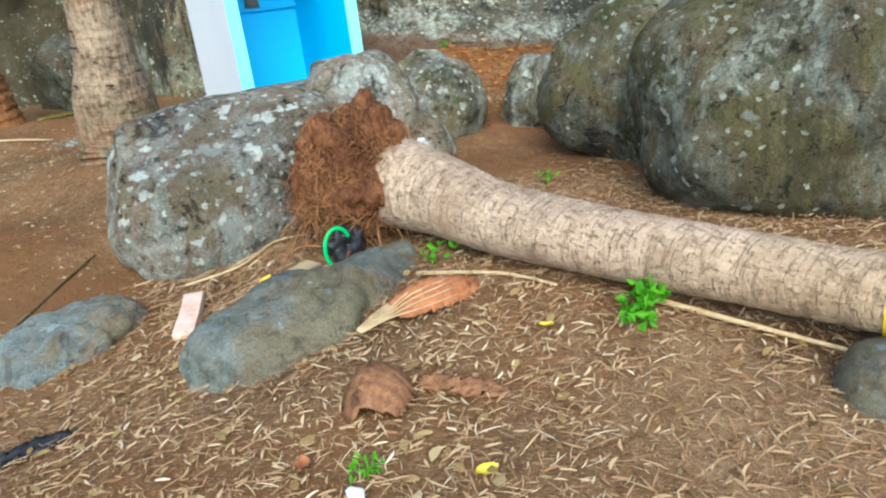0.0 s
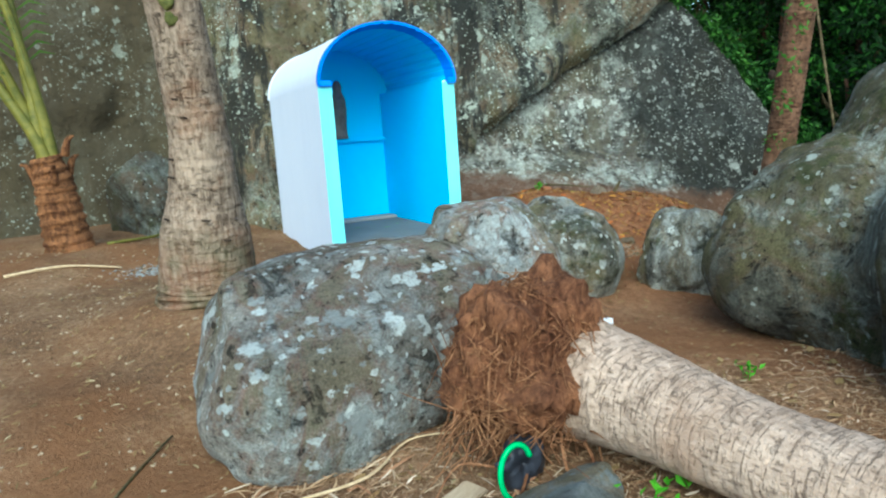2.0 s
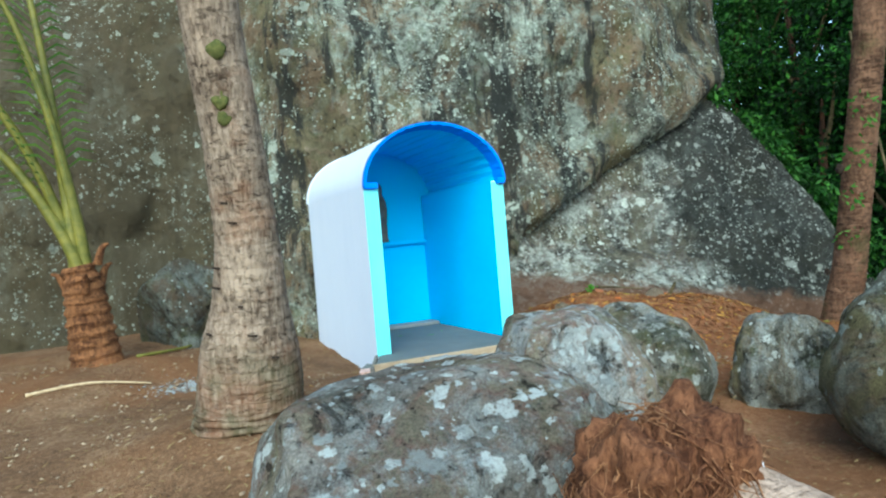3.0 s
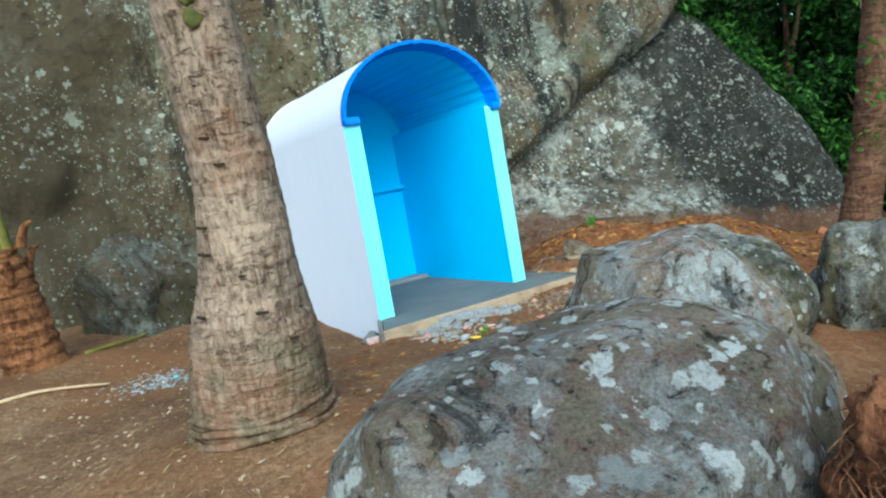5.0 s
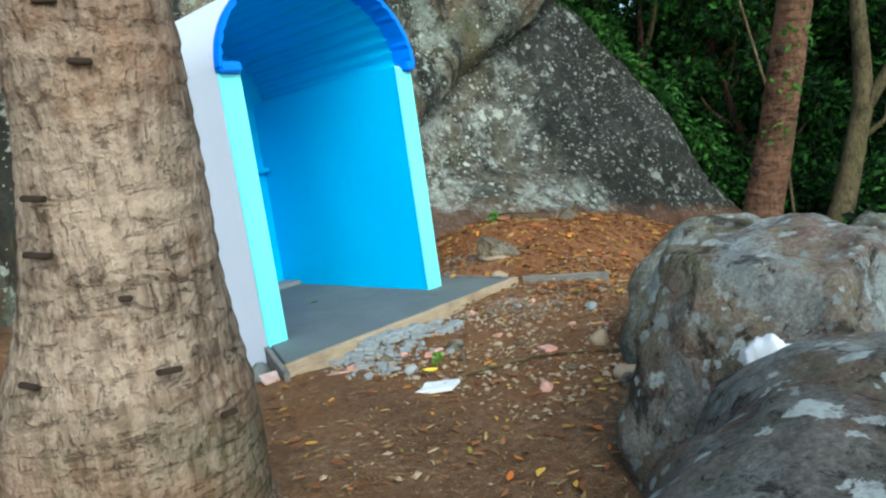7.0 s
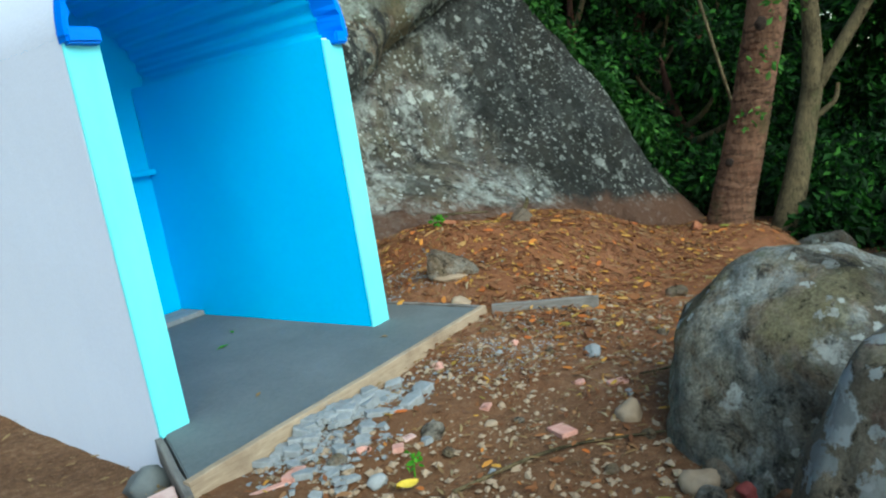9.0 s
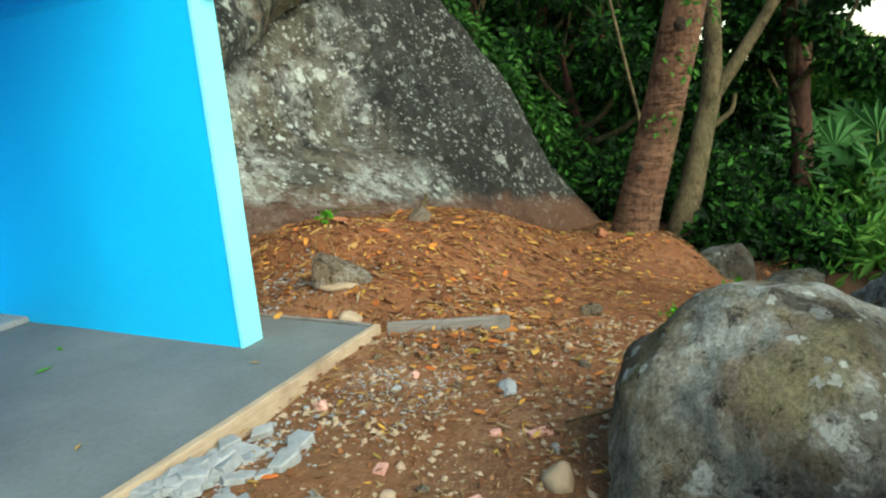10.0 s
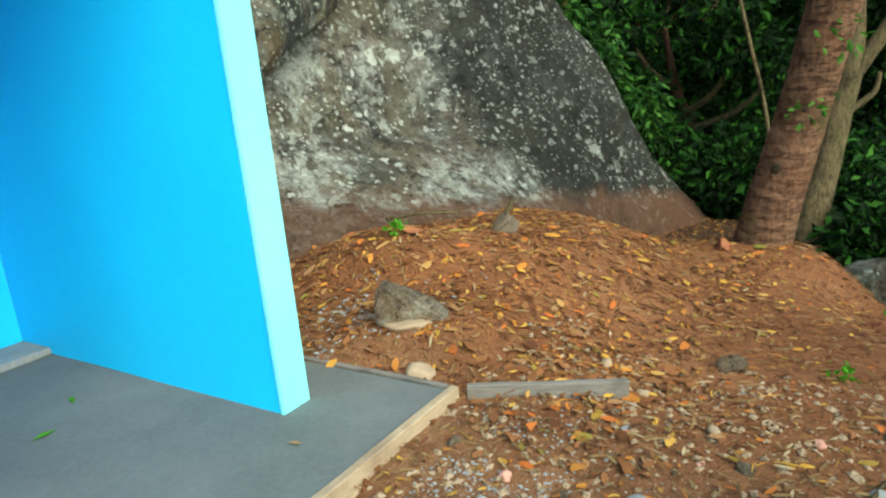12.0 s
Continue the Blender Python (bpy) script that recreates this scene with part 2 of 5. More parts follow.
def bark_material(name, a, b, stain, axis=2, warm=(0.3, 0.12, 0.05), rings=1.0, warm_amount=0.5, scars=9.0, foot=None, cells=30.0, blocky=0.55, step=0.09, cut=(0.38, 0.45), dry_end=None, wide=0.7, cracks=None, bleach=0.0):
    """Bark in small blocks with fibres along the stem, and ring scars across it."""
    m = Mat(name)
    along, across = [4.0, 4.0, 4.0], [wide] * 3
    along[axis], across[axis] = 1.1, scars
    fibre = m.noise(9, 6, 0.75, m.stretch(*along))
    broad = m.noise(3.0, 5, 0.7)
    pos = m.add("ShaderNodeSeparateXYZ")
    m.link(m.geo, pos.inputs[0])
    wave = m.math("DIVIDE", m.math("ADD", pos.outputs[axis], m.math("MULTIPLY", m.noise(3.5, 7, 0.7), 0.26)), step)
    row = m.math("FLOOR", wave)
    seat = m.add("ShaderNodeCombineXYZ")
    for k in range(3):
        m.link(m.math("MULTIPLY", row, 7.3) if k == axis else m.math("MULTIPLY", pos.outputs[k], cells), seat.inputs[k])
    patch = m.noise(1.0, 3, 0.6, seat.outputs[0])
    value = m.math("ADD", m.math("MULTIPLY", m.mix(0.5, broad, fibre), 1.0 - blocky), m.math("MULTIPLY", patch, blocky))
    col = m.ramp(value, [(0.42, a), (0.58, b)])
    scar = m.ramp(m.math("FRACT", wave), [(0.0, 0.7 * rings), (0.12, 0.35 * rings), (0.25, 0.0)])
    scar = m.math("MULTIPLY", scar, m.ramp(m.noise(6, 4), [(0.38, 0.15), (0.6, 1.0)]))
    col = m.mix(scar, col, tuple(min(0.75, c * 1.3) for c in b))
    crack = m.ramp(m.noise(5.5, 5, 0.7, m.stretch(*across), 0.8), [(cut[0], 0.6 * rings if cracks is None else cracks), (cut[1], 0.0)])
    col = m.mix(crack, col, tuple(c * 0.55 for c in a))
    fiss = m.ramp(m.noise(14, 4, 0.7, m.stretch(*along)), [(0.36, 0.6), (0.43, 0.0)])
    col = m.mix(fiss, col, tuple(c * 0.6 for c in a))
    col = m.mix(m.ramp(m.noise(2.2, 6, 0.75), [(0.54, 0.0), (0.66, 0.6)]), col, stain)
    col = m.mix(m.ramp(m.noise(1.6, 6, 0.7), [(0.56, 0.0), (0.68, warm_amount)]), col, warm)
    if bleach:
        # weathered pale plates
        plates = m.math("MULTIPLY", m.ramp(m.noise(2.4, 7, 0.75), [(0.44, 0.0), (0.58, bleach)]), m.ramp(m.noise(24, 7, 0.8, m.stretch(1, 1, 0.45)), [(0.4, 0.2), (0.55, 1.0)]))
        col = m.mix(plates, col, tuple(min(0.7, c * 1.45) for c in b))
    if dry_end is not None:
        # browner towards the thin end of a lying stem
        far = m.math("SUBTRACT", dry_end, m.math("ADD", pos.outputs[axis], m.math("MULTIPLY", broad, 0.8)))
        col = m.mix(m.ramp(far, [(0.0, 0.0), (1.0, 0.65)]), col, m.mix(fibre, (0.19, 0.12, 0.07), (0.42, 0.3, 0.19)))
    if foot is not None:
        # damp, mossy foot of the stem
        hz = m.math("SUBTRACT", foot, m.math("ADD", pos.outputs[2], m.math("MULTIPLY", m.noise(5, 6, 0.7), 0.35)))
        damp = m.math("MULTIPLY", m.ramp(m.math("MULTIPLY", hz, 4.0), [(0.0, 0.0), (0.9, 0.75)]), m.ramp(value, [(0.35, 1.0), (0.6, 0.5)]))
        col = m.mix(damp, col, m.mix(m.ramp(m.noise(3.5, 4), [(0.4, 0.0), (0.6, 1.0)]), (0.065, 0.068, 0.028), (0.2, 0.1, 0.055)))
    h = m.math("ADD", m.math("SUBTRACT", m.math("MULTIPLY", fibre, 0.7), crack), m.math("SUBTRACT", m.noise(60, 4), fiss))
    return m.done(col, 0.9, h, 0.8, 0.014, spec=0.15)


M_palm = bark_material("palm bark", (0.07, 0.045, 0.03), (0.3, 0.228, 0.17), (0.1, 0.075, 0.05), rings=0.85, scars=5.0, warm=(0.24, 0.115, 0.062), foot=0.75, warm_amount=0.6, cells=34.0, blocky=0.5, step=0.085, wide=1.6, cracks=0.8, cut=(0.39, 0.43), bleach=0.6)
M_palm_red = bark_material("reddish palm bark", (0.06, 0.03, 0.018), (0.21, 0.115, 0.07), (0.1, 0.085, 0.035), warm=(0.2, 0.08, 0.042), rings=0.8, scars=7.0, cells=14.0, step=0.06, blocky=0.3, wide=1.2, cracks=0.75, cut=(0.4, 0.47), bleach=0.5)
M_log = bark_material("fallen palm bark", (0.3, 0.21, 0.155), (0.52, 0.39, 0.305), (0.36, 0.25, 0.18), axis=1, warm=(0.42, 0.27, 0.19), rings=0.2, warm_amount=0.5, scars=15.0, cells=9.0, blocky=0.12, step=0.11, dry_end=-5.7, cut=(0.4, 0.445), wide=1.7, cracks=0.6)
M_trunk = bark_material("tree bark", (0.035, 0.028, 0.014), (0.15, 0.118, 0.062), (0.05, 0.058, 0.02), rings=0.2, blocky=0.2, warm=(0.13, 0.075, 0.03))
M_trunk_dark = bark_material("dark reddish tree bark", (0.03, 0.014, 0.009), (0.09, 0.045, 0.03), (0.03, 0.03, 0.015), rings=0.1, blocky=0.3)
M_fibre = bark_material("palm fibre", (0.07, 0.028, 0.013), (0.27, 0.12, 0.05), (0.06, 0.03, 0.02), step=0.11, blocky=0.3)
M_root = bark_material("root soil", (0.06, 0.022, 0.011), (0.22, 0.095, 0.046), (0.06, 0.025, 0.014), warm=(0.28, 0.105, 0.042), rings=0.0, blocky=0.1)
M_root_fibre = bark_material("root fibre", (0.12, 0.046, 0.022), (0.34, 0.17, 0.085), (0.1, 0.045, 0.02), rings=0.0, blocky=0.0)


def leaf_material(name, stops, rough=0.5, trans=0.0):
    m = Mat(name)
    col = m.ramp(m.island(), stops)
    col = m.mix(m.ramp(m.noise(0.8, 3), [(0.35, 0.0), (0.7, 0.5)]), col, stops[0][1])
    mat = m.done(col, rough, spec=0.12)
    if trans:
        tr = m.add("ShaderNodeBsdfTranslucent")
        m.link(col, tr.inputs["Color"])
        mx = m.add("ShaderNodeMixShader", Fac=trans)
        m.link(m.bsdf.outputs[0], mx.inputs[1])
        m.link(tr.outputs[0], mx.inputs[2])
        m.link(mx.outputs[0], m.tree.nodes["Material Output"].inputs["Surface"])
    return mat


# forest shade is put into these near-black leaf colours; M_leaf_lit is the sunlit counterpart
M_leaf_shaded = leaf_material("shade-darkened foliage", [(0.0, (0.003, 0.01, 0.003)), (0.55, (0.007, 0.03, 0.005)), (0.85, (0.018, 0.085, 0.009)), (1.0, (0.05, 0.17, 0.02))], 0.75, 0.15)
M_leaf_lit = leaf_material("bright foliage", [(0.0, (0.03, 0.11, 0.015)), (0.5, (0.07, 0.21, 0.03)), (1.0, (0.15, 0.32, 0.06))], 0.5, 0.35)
M_creeper = leaf_material("creeper leaf", [(0.0, (0.008, 0.03, 0.006)), (0.6, (0.025, 0.09, 0.014)), (1.0, (0.07, 0.2, 0.03))], 0.5, 0.2)
M_fan = leaf_material("fan palm leaf", [(0.0, (0.025, 0.09, 0.025)), (1.0, (0.08, 0.2, 0.06))], 0.4, 0.2)
M_litter = leaf_material("dry litter", [(0.0, (0.0975, 0.05625, 0.02625)), (0.25, (0.225, 0.15, 0.0675)), (0.5, (0.375, 0.2775, 0.1275)), (0.7, (0.21, 0.12, 0.0525)), (0.85, (0.315, 0.225, 0.0975)), (1.0, (0.51, 0.4275, 0.27))], 0.85)
M_straw_bits = leaf_material("dry straw", [(0.0, (0.22, 0.115, 0.06)), (0.25, (0.44, 0.285, 0.16)), (0.5, (0.62, 0.46, 0.29)), (0.65, (0.34, 0.16, 0.085)), (0.85, (0.54, 0.38, 0.22)), (1.0, (0.78, 0.67, 0.52))], 0.85)
M_litter_red = leaf_material("fallen leaves", [(0.0, (0.105, 0.0421, 0.0205)), (0.3, (0.238, 0.0969, 0.0369)), (0.45, (0.314, 0.135, 0.0532)), (0.62, (0.143, 0.059, 0.0246)), (0.78, (0.381, 0.211, 0.0983)), (0.86, (0.647, 0.396, 0.0655)), (0.94, (0.571, 0.143, 0.0328)), (1.0, (0.247, 0.253, 0.0491))], 0.8)
M_frond = leaf_material("palm frond", [(0.0, (0.05, 0.11, 0.015)), (1.0, (0.13, 0.22, 0.04))], 0.4, 0.2)


def plain(name, a, b, scale=20.0, rough=0.7, metal=0.0):
    m = Mat(name)
    n = m.noise(scale, 5, 0.65)
    return m.done(m.ramp(n, [(0.3, a), (0.7, b)]), rough, n, 0.3, 0.006, metal)


M_petiole = plain("yellow green stalk", (0.06, 0.075, 0.013), (0.2, 0.175, 0.03), 6, 0.55)
M_statue = plain("grey brown stone", (0.09, 0.075, 0.065), (0.2, 0.165, 0.14), 14)
M_husk = plain("orange dry sheath", (0.19, 0.06, 0.027), (0.42, 0.17, 0.078), 40)
M_husk_dark = plain("brown dry sheath", (0.1, 0.045, 0.025), (0.3, 0.14, 0.07), 40)
M_straw = plain("pale stalk", (0.36, 0.25, 0.14), (0.56, 0.43, 0.27), 22)
M_hose = plain("green plastic", (0.0, 0.34, 0.09), (0.0, 0.5, 0.16), 12, 0.35)
M_black = plain("black plastic", (0.008, 0.009, 0.012), (0.03, 0.034, 0.045), 15, 0.35)
M_pink = plain("pinkish painted wood", (0.52, 0.3, 0.25), (0.74, 0.56, 0.5), 16)
M_brick = plain("pink brick chip", (0.5, 0.24, 0.18), (0.66, 0.38, 0.3), 30, 0.9)
M_paper = plain("white paper", (0.66, 0.68, 0.7), (0.82, 0.83, 0.84), 12)
M_yellow = plain("yellow leaf", (0.6, 0.44, 0.03), (0.75, 0.58, 0.1), 12)
M_red = plain("red paint", (0.5, 0.02, 0.015), (0.62, 0.05, 0.03), 12)
M_yellow_paint = plain("yellow paint", (0.6, 0.38, 0.01), (0.72, 0.5, 0.03), 12)
M_cyan_plastic = plain("cyan plastic", (0.1, 0.5, 0.58), (0.25, 0.65, 0.7), 12, 0.4)
M_sprout = leaf_material("sprout leaf", [(0.0, (0.04, 0.2, 0.01)), (1.0, (0.12, 0.42, 0.03))], 0.45, 0.25)
M_dark_wood = plain("dark cut wood", (0.015, 0.01, 0.007), (0.04, 0.025, 0.016), 30, 0.95)
M_moss = plain("moss", (0.04, 0.05, 0.012), (0.11, 0.11, 0.03), 30, 0.95)


# ---- mesh helpers ----
def smooth_mesh(name, verts, faces, mat, smooth=True):
    me = bpy.data.meshes.new(name)
    me.from_pydata([tuple(map(float, v)) for v in verts], [], faces)
    me.materials.append(mat)
    if smooth:
        me.polygons.foreach_set("use_smooth", [True] * len(me.polygons))
    me.update()
    return me


def obj(name, verts, faces, mat, parent=None, smooth=True, at=None):
    ob = new(name, smooth_mesh(name, verts, faces, mat, smooth))
    if at is not None:
        ob.matrix_world = at
    if parent is not None:
        ob.parent = parent
    return ob


def part(name, bm, mat, parent=None, label="", smooth=False):
    me = bpy.data.meshes.new(name)
    bm.to_mesh(me)
    bm.free()
    me.materials.append(mat)
    if smooth:
        me.polygons.foreach_set("use_smooth", [True] * len(me.polygons))
    ob = new(name, me)
    if parent is not None:
        ob.parent = parent
    if label:
        tagged(ob, label)
    return ob


def box(lo, hi, bevel=0.006, wobble=0.0, cuts=0):
    bm = bmesh.new()
    bmesh.ops.create_cube(bm, size=1.0)
    for v in bm.verts:
        v.co = Vector([lo[i] + (v.co[i] + 0.5) * (hi[i] - lo[i]) for i in range(3)])
    if cuts:
        bmesh.ops.subdivide_edges(bm, edges=bm.edges[:], cuts=cuts, use_grid_fill=True)
    if bevel and not cuts:
        bmesh.ops.bevel(bm, geom=bm.edges[:], offset=bevel, segments=2, affect="EDGES")
    if wobble:
        for v in bm.verts:
            v.co += noise.noise_vector(v.co * 3.0) * wobble + noise.noise_vector(v.co * 11.0) * wobble * 0.5
    return bm


def empty(name, m=None):
    ob = new(name)
    ob.empty_display_size = 0.1
    if m is not None:
        ob.matrix_world = m
    return ob


# ---- ground ----
LEVELS = np.array([
    (-1.85, -8.0, -0.40), (-1.44, -3.9, -0.42), (-1.63, -4.1, -0.42), (-0.87, -4.2, -0.32), (0.0, -5.82, -0.27), (1.7, -3.4, -0.34),
    (1.67, -2.6, -0.2), (0.9, -1.5, -0.1), (1.4, -1.23, -0.11), (1.0, -1.84, -0.13), (1.15, -0.85, -0.05), (2.77, -1.32, -0.2),
    (3.34, -1.59, -0.30), (5.0, -1.2, -0.2), (4.1, 0.45, 0.06), (3.64, 0.2, 0.17), (3.06, 0.6, 0.26), (2.24, -0.06, 0.1),
    (2.09, 0.35, 0.08), (-1.7, 0.45, -0.11), (-1.4, -1.65, 0.04), (-0.3, -0.6, -0.055), (0.5, -0.7, -0.04), (1.5, -0.65, -0.04), (-2.3, -4.6, -0.42),
    (-2.4, -2.5, -0.22), (-3.0, 1.8, 0.1), (-2.5, 1.4, 0.1), (-2.0, 3.0, 0.12), (1.9, -0.2, -0.06), (1.85, 0.5, -0.05), (1.5, 1.5, -0.1), (0.6, 0.8, -0.25), (1.2, 0.2, -0.25), (0.3, 0.1, -0.25), (-4.0, 0.0, -0.15), (0.2, -2.0, -0.13), (-1.2, -6.2, -0.34),
    (0.8, -7.0, -0.3), (2.0, -7.5, -0.3), (-4.5, -5.0, -0.5), (-3.0, -9.0, -0.5), (0.7, 1.5, -0.12), (7.0, -0.6, -0.7),
    (7.4, -1.4, -0.85), (8.5, -3.0, -1.2), (10.0, 0.0, -1.2), (6.0, -3.5, -1.3), (4.2, -3.0, -0.5), (4.5, -2.35, -0.6), (5.6, -2.3, -1.1), (6.2, -1.6, -0.95), (0.0, 4.0, 0.1)])


def ground_z(x, y):
    x, y = np.asarray(x, float), np.asarray(y, float)
    d2 = (x[..., None] - LEVELS[:, 0]) ** 2 + (y[..., None] - LEVELS[:, 1]) ** 2 + 0.09
    w = d2 ** -1.7
    z = ((w * LEVELS[:, 2]).sum(-1)) / w.sum(-1)
    out = np.clip((np.hypot(x - 0.5, y + 2.5) - 9.5) / 12.0, 0, 1)
    return z * (1 - out) - 2.2 * out


def gz(x, y):
    return float(ground_z(np.array([x]), np.array([y]))[0])


def spread(core_lo, core_hi, step, reach):
    mid = np.arange(core_lo, core_hi + step, step)
    grow = np.cumsum(step * 1.35 ** np.arange(1, 40))
    grow = grow[grow < reach]
    return np.concatenate([(core_lo - grow)[::-1], mid, core_hi + grow])


def build_ground():
    xs, ys = spread(-4.5, 7.5, 0.07, 900), spread(-9.5, 3.5, 0.07, 900)
    X, Y = np.meshgrid(xs, ys, indexing="ij")
    Z = ground_z(X, Y)
    near = np.hypot(X - 0.5, Y + 2.5) < 11
    flat = np.array([0.022 * noise.fractal(Vector((a * 1.7, b * 1.7, 0.0)), 0.9, 2.1, 5) if n else 0.0
                     for a, b, n in zip(X.ravel(), Y.ravel(), near.ravel())]).reshape(X.shape)
    Z = Z + flat
    nx, ny = X.shape
    idx = np.arange(nx * ny).reshape(nx, ny)
    faces = np.stack([idx[:-1, :-1], idx[1:, :-1], idx[1:, 1:], idx[:-1, 1:]], -1).reshape(-1, 4).tolist()
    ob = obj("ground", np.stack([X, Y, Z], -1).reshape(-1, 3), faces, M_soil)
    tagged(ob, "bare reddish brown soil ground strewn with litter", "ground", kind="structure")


build_ground()


# ---- boulders ----
def sphere_dirs(level):
    bm = bmesh.new()
    bmesh.ops.create_icosphere(bm, subdivisions=level, radius=1.0)
    bm.verts.ensure_lookup_table()
    v = [x.co.normalized().copy() for x in bm.verts]
    f = [[q.index for q in p.verts] for p in bm.faces]
    bm.free()
    return v, f


DIRS = {n: sphere_dirs(n) for n in (3, 4, 5, 6)}


def boulder(name, center, radii, turn, seed, mat, label, rough=0.12, level=5, cuts=7, lobes=(), tilt=0.0, flat=0.72, category="boulder", group="", square=2.3):
    """One boulder: an ellipsoid with lobes, planed by random cuts and weathered by noise, sunk into the ground."""
    rnd = random.Random(seed)
    planes = []
    for _ in range(cuts):
        n = Vector((rnd.uniform(-1, 1), rnd.uniform(-1, 1), rnd.uniform(-0.4, 1))).normalized()
        planes.append((n, rnd.uniform(flat, 0.95)))
    off = Vector((rnd.uniform(-50, 50), rnd.uniform(-50, 50), rnd.uniform(-50, 50)))
    verts = []
    R = Euler((0, radians(tilt), radians(turn))).to_matrix()
    mean = (radii[0] * radii[1] * radii[2]) ** (1 / 3)
    for d in DIRS[level][0]:
        r = (abs(d.x) ** square + abs(d.y) ** square + abs(d.z) ** square) ** (-1 / square)
        for n, h in planes:
            c = d.dot(n)
            if c > 0.05:
                k = h / c
                if k < r + 0.2:
                    r = r + (k - r) * (1 / (1 + math.exp((k - r) * 22)))
        p = Vector((d.x * radii[0], d.y * radii[1], d.z * radii[2])) * r
        for lc, lr in lobes:
            # grow outwards where a side lobe reaches further
            b, c = p.normalized().dot(Vector(lc)), Vector(lc).length_squared - lr * lr
            disc = b * b - c
            if disc > 0 and b + math.sqrt(disc) > p.length:
                p = p.normalized() * (b + math.sqrt(disc))
        q = p + off
        u = p.normalized()
        h = noise.fractal(q * (1.3 / mean), 1.0, 2.0, 3) * rough * mean
        h += noise.fractal(q * 4.0, 0.8, 2.2, 5) * 0.022
        ridge = noise.ridged_multi_fractal(q * 2.2, 0.9, 2.1, 4, 1.0, 2.0) if level > 3 else 0.0
        h -= max(0.0, ridge - 1.9) * 0.03
        verts.append(R @ (p + u * h) + Vector(center))
    ob = obj(name, verts, DIRS[level][1], mat)
    return tagged(ob, label, category, group)


boulder("boulder", (-0.84, -3.48, -0.07), (0.96, 0.59, 0.57), 12, 3, M_boulder,
        "large rounded grey boulder spotted with pale lichen", 0.08, 6, cuts=4, square=2.9, flat=0.93)
boulder("boulder", (0.14, -2.88, 0.02), (0.57, 0.53, 0.66), 20, 11, M_boulder, "peaked grey brown boulder behind the largest one", 0.1, 6, square=2.0, lobes=(((0.3, -0.24, -0.3), 0.42),))
boulder("boulder", (1.12, -2.36, -0.02), (0.5, 0.6, 0.5), -12, 19, M_pale_rock, "pale grey boulder with white streaks beside the shrine", 0.1, 6, cuts=4, flat=0.88, square=2.05)
boulder("boulder", (2.12, -2.8, -0.06), (0.44, 0.42, 0.42), 40, 23, M_pale_rock, "small angular grey boulder at the end of the row", 0.16, 6)
boulder("boulder", (2.75, -4.9, 0.2), (1.35, 1.5, 1.08), 0, 31, M_boulder_dark,
        "huge dark mossy boulder with pale lichen spots", 0.16, 6, cuts=7, flat=0.8, lobes=(((-0.66, 0.8, -0.12), 0.76), ((-0.72, -0.62, 0.0), 1.02)))
boulder("boulder", (-1.04, -5.17, -0.36), (0.7, 0.29, 0.24), 28, 41, M_flat_rock, "flat blue grey rock half buried in soil", 0.22, 5, square=2.5, flat=0.8)
boulder("boulder", (-2.12, -4.5, -0.44), (0.4, 0.26, 0.2), 35, 43, M_flat_rock, "low grey rock half buried in soil", 0.22, 5, square=2.5, flat=0.8)
boulder("boulder", (0.14, -7.1, -0.32), (0.24, 0.18, 0.17), 20, 47, M_flat_rock, "small grey rock lying beside the fallen trunk", 0.08, 4)
boulder("boulder", (-1.45, 2.55, 0.36), (0.68, 0.5, 0.66), 0, 53, M_foot_rock, "angular grey boulder at the foot of the cliff", 0.14, 5, flat=0.6)
boulder("boulder", (4.45, -2.3, -0.5), (0.55, 0.18, 0.14), -25, 59, M_boulder_dark, "low dark rock ledge at the edge of the clearing", 0.12, 5)
boulder("boulder", (5.5, -1.75, -0.74), (0.55, 0.28, 0.32), -20, 61, M_foot_rock, "sloping grey rock behind the leaning palm", 0.12, 5)


# ---- cliff ----
def interp(x, pts):
    return float(np.interp(x, [p[0] for p in pts], [p[1] for p in pts]))


UP_EDGE = [(-12, -0.6), (2.6, -0.4), (3.0, 0.9), (3.6, 1.42), (5.3, 2.15), (6.5, 2.85), (7.3, 3.2), (8.0, 3.7)]
UP_FACE = [(-12, 5.2), (-6, 4.6), (-2.2, 4.0), (-0.6, 3.5), (0.0, 2.85), (2.0, 2.45), (3.2, 2.05), (5.0, 1.85), (7.1, 1.85), (7.65, 2.2), (8.0, 3.4)]


def grid_faces(nu, nv):
    return [[i * nv + j, (i + 1) * nv + j, (i + 1) * nv + j + 1, i * nv + j + 1] for i in range(nu - 1) for j in range(nv - 1)]


def cliff_noise(p, amount):
    h = noise.fractal(p * 0.5, 1.0, 2.0, 3) * 0.34 + noise.fractal(p * 1.7 + Vector((9, 3, 1)), 0.9, 2.1, 5) * 0.1
    h -= max(0.0, noise.ridged_multi_fractal(p * 0.8, 0.9, 2.1, 5, 1.0, 2.0) - 1.8) * 0.12
    return h * amount


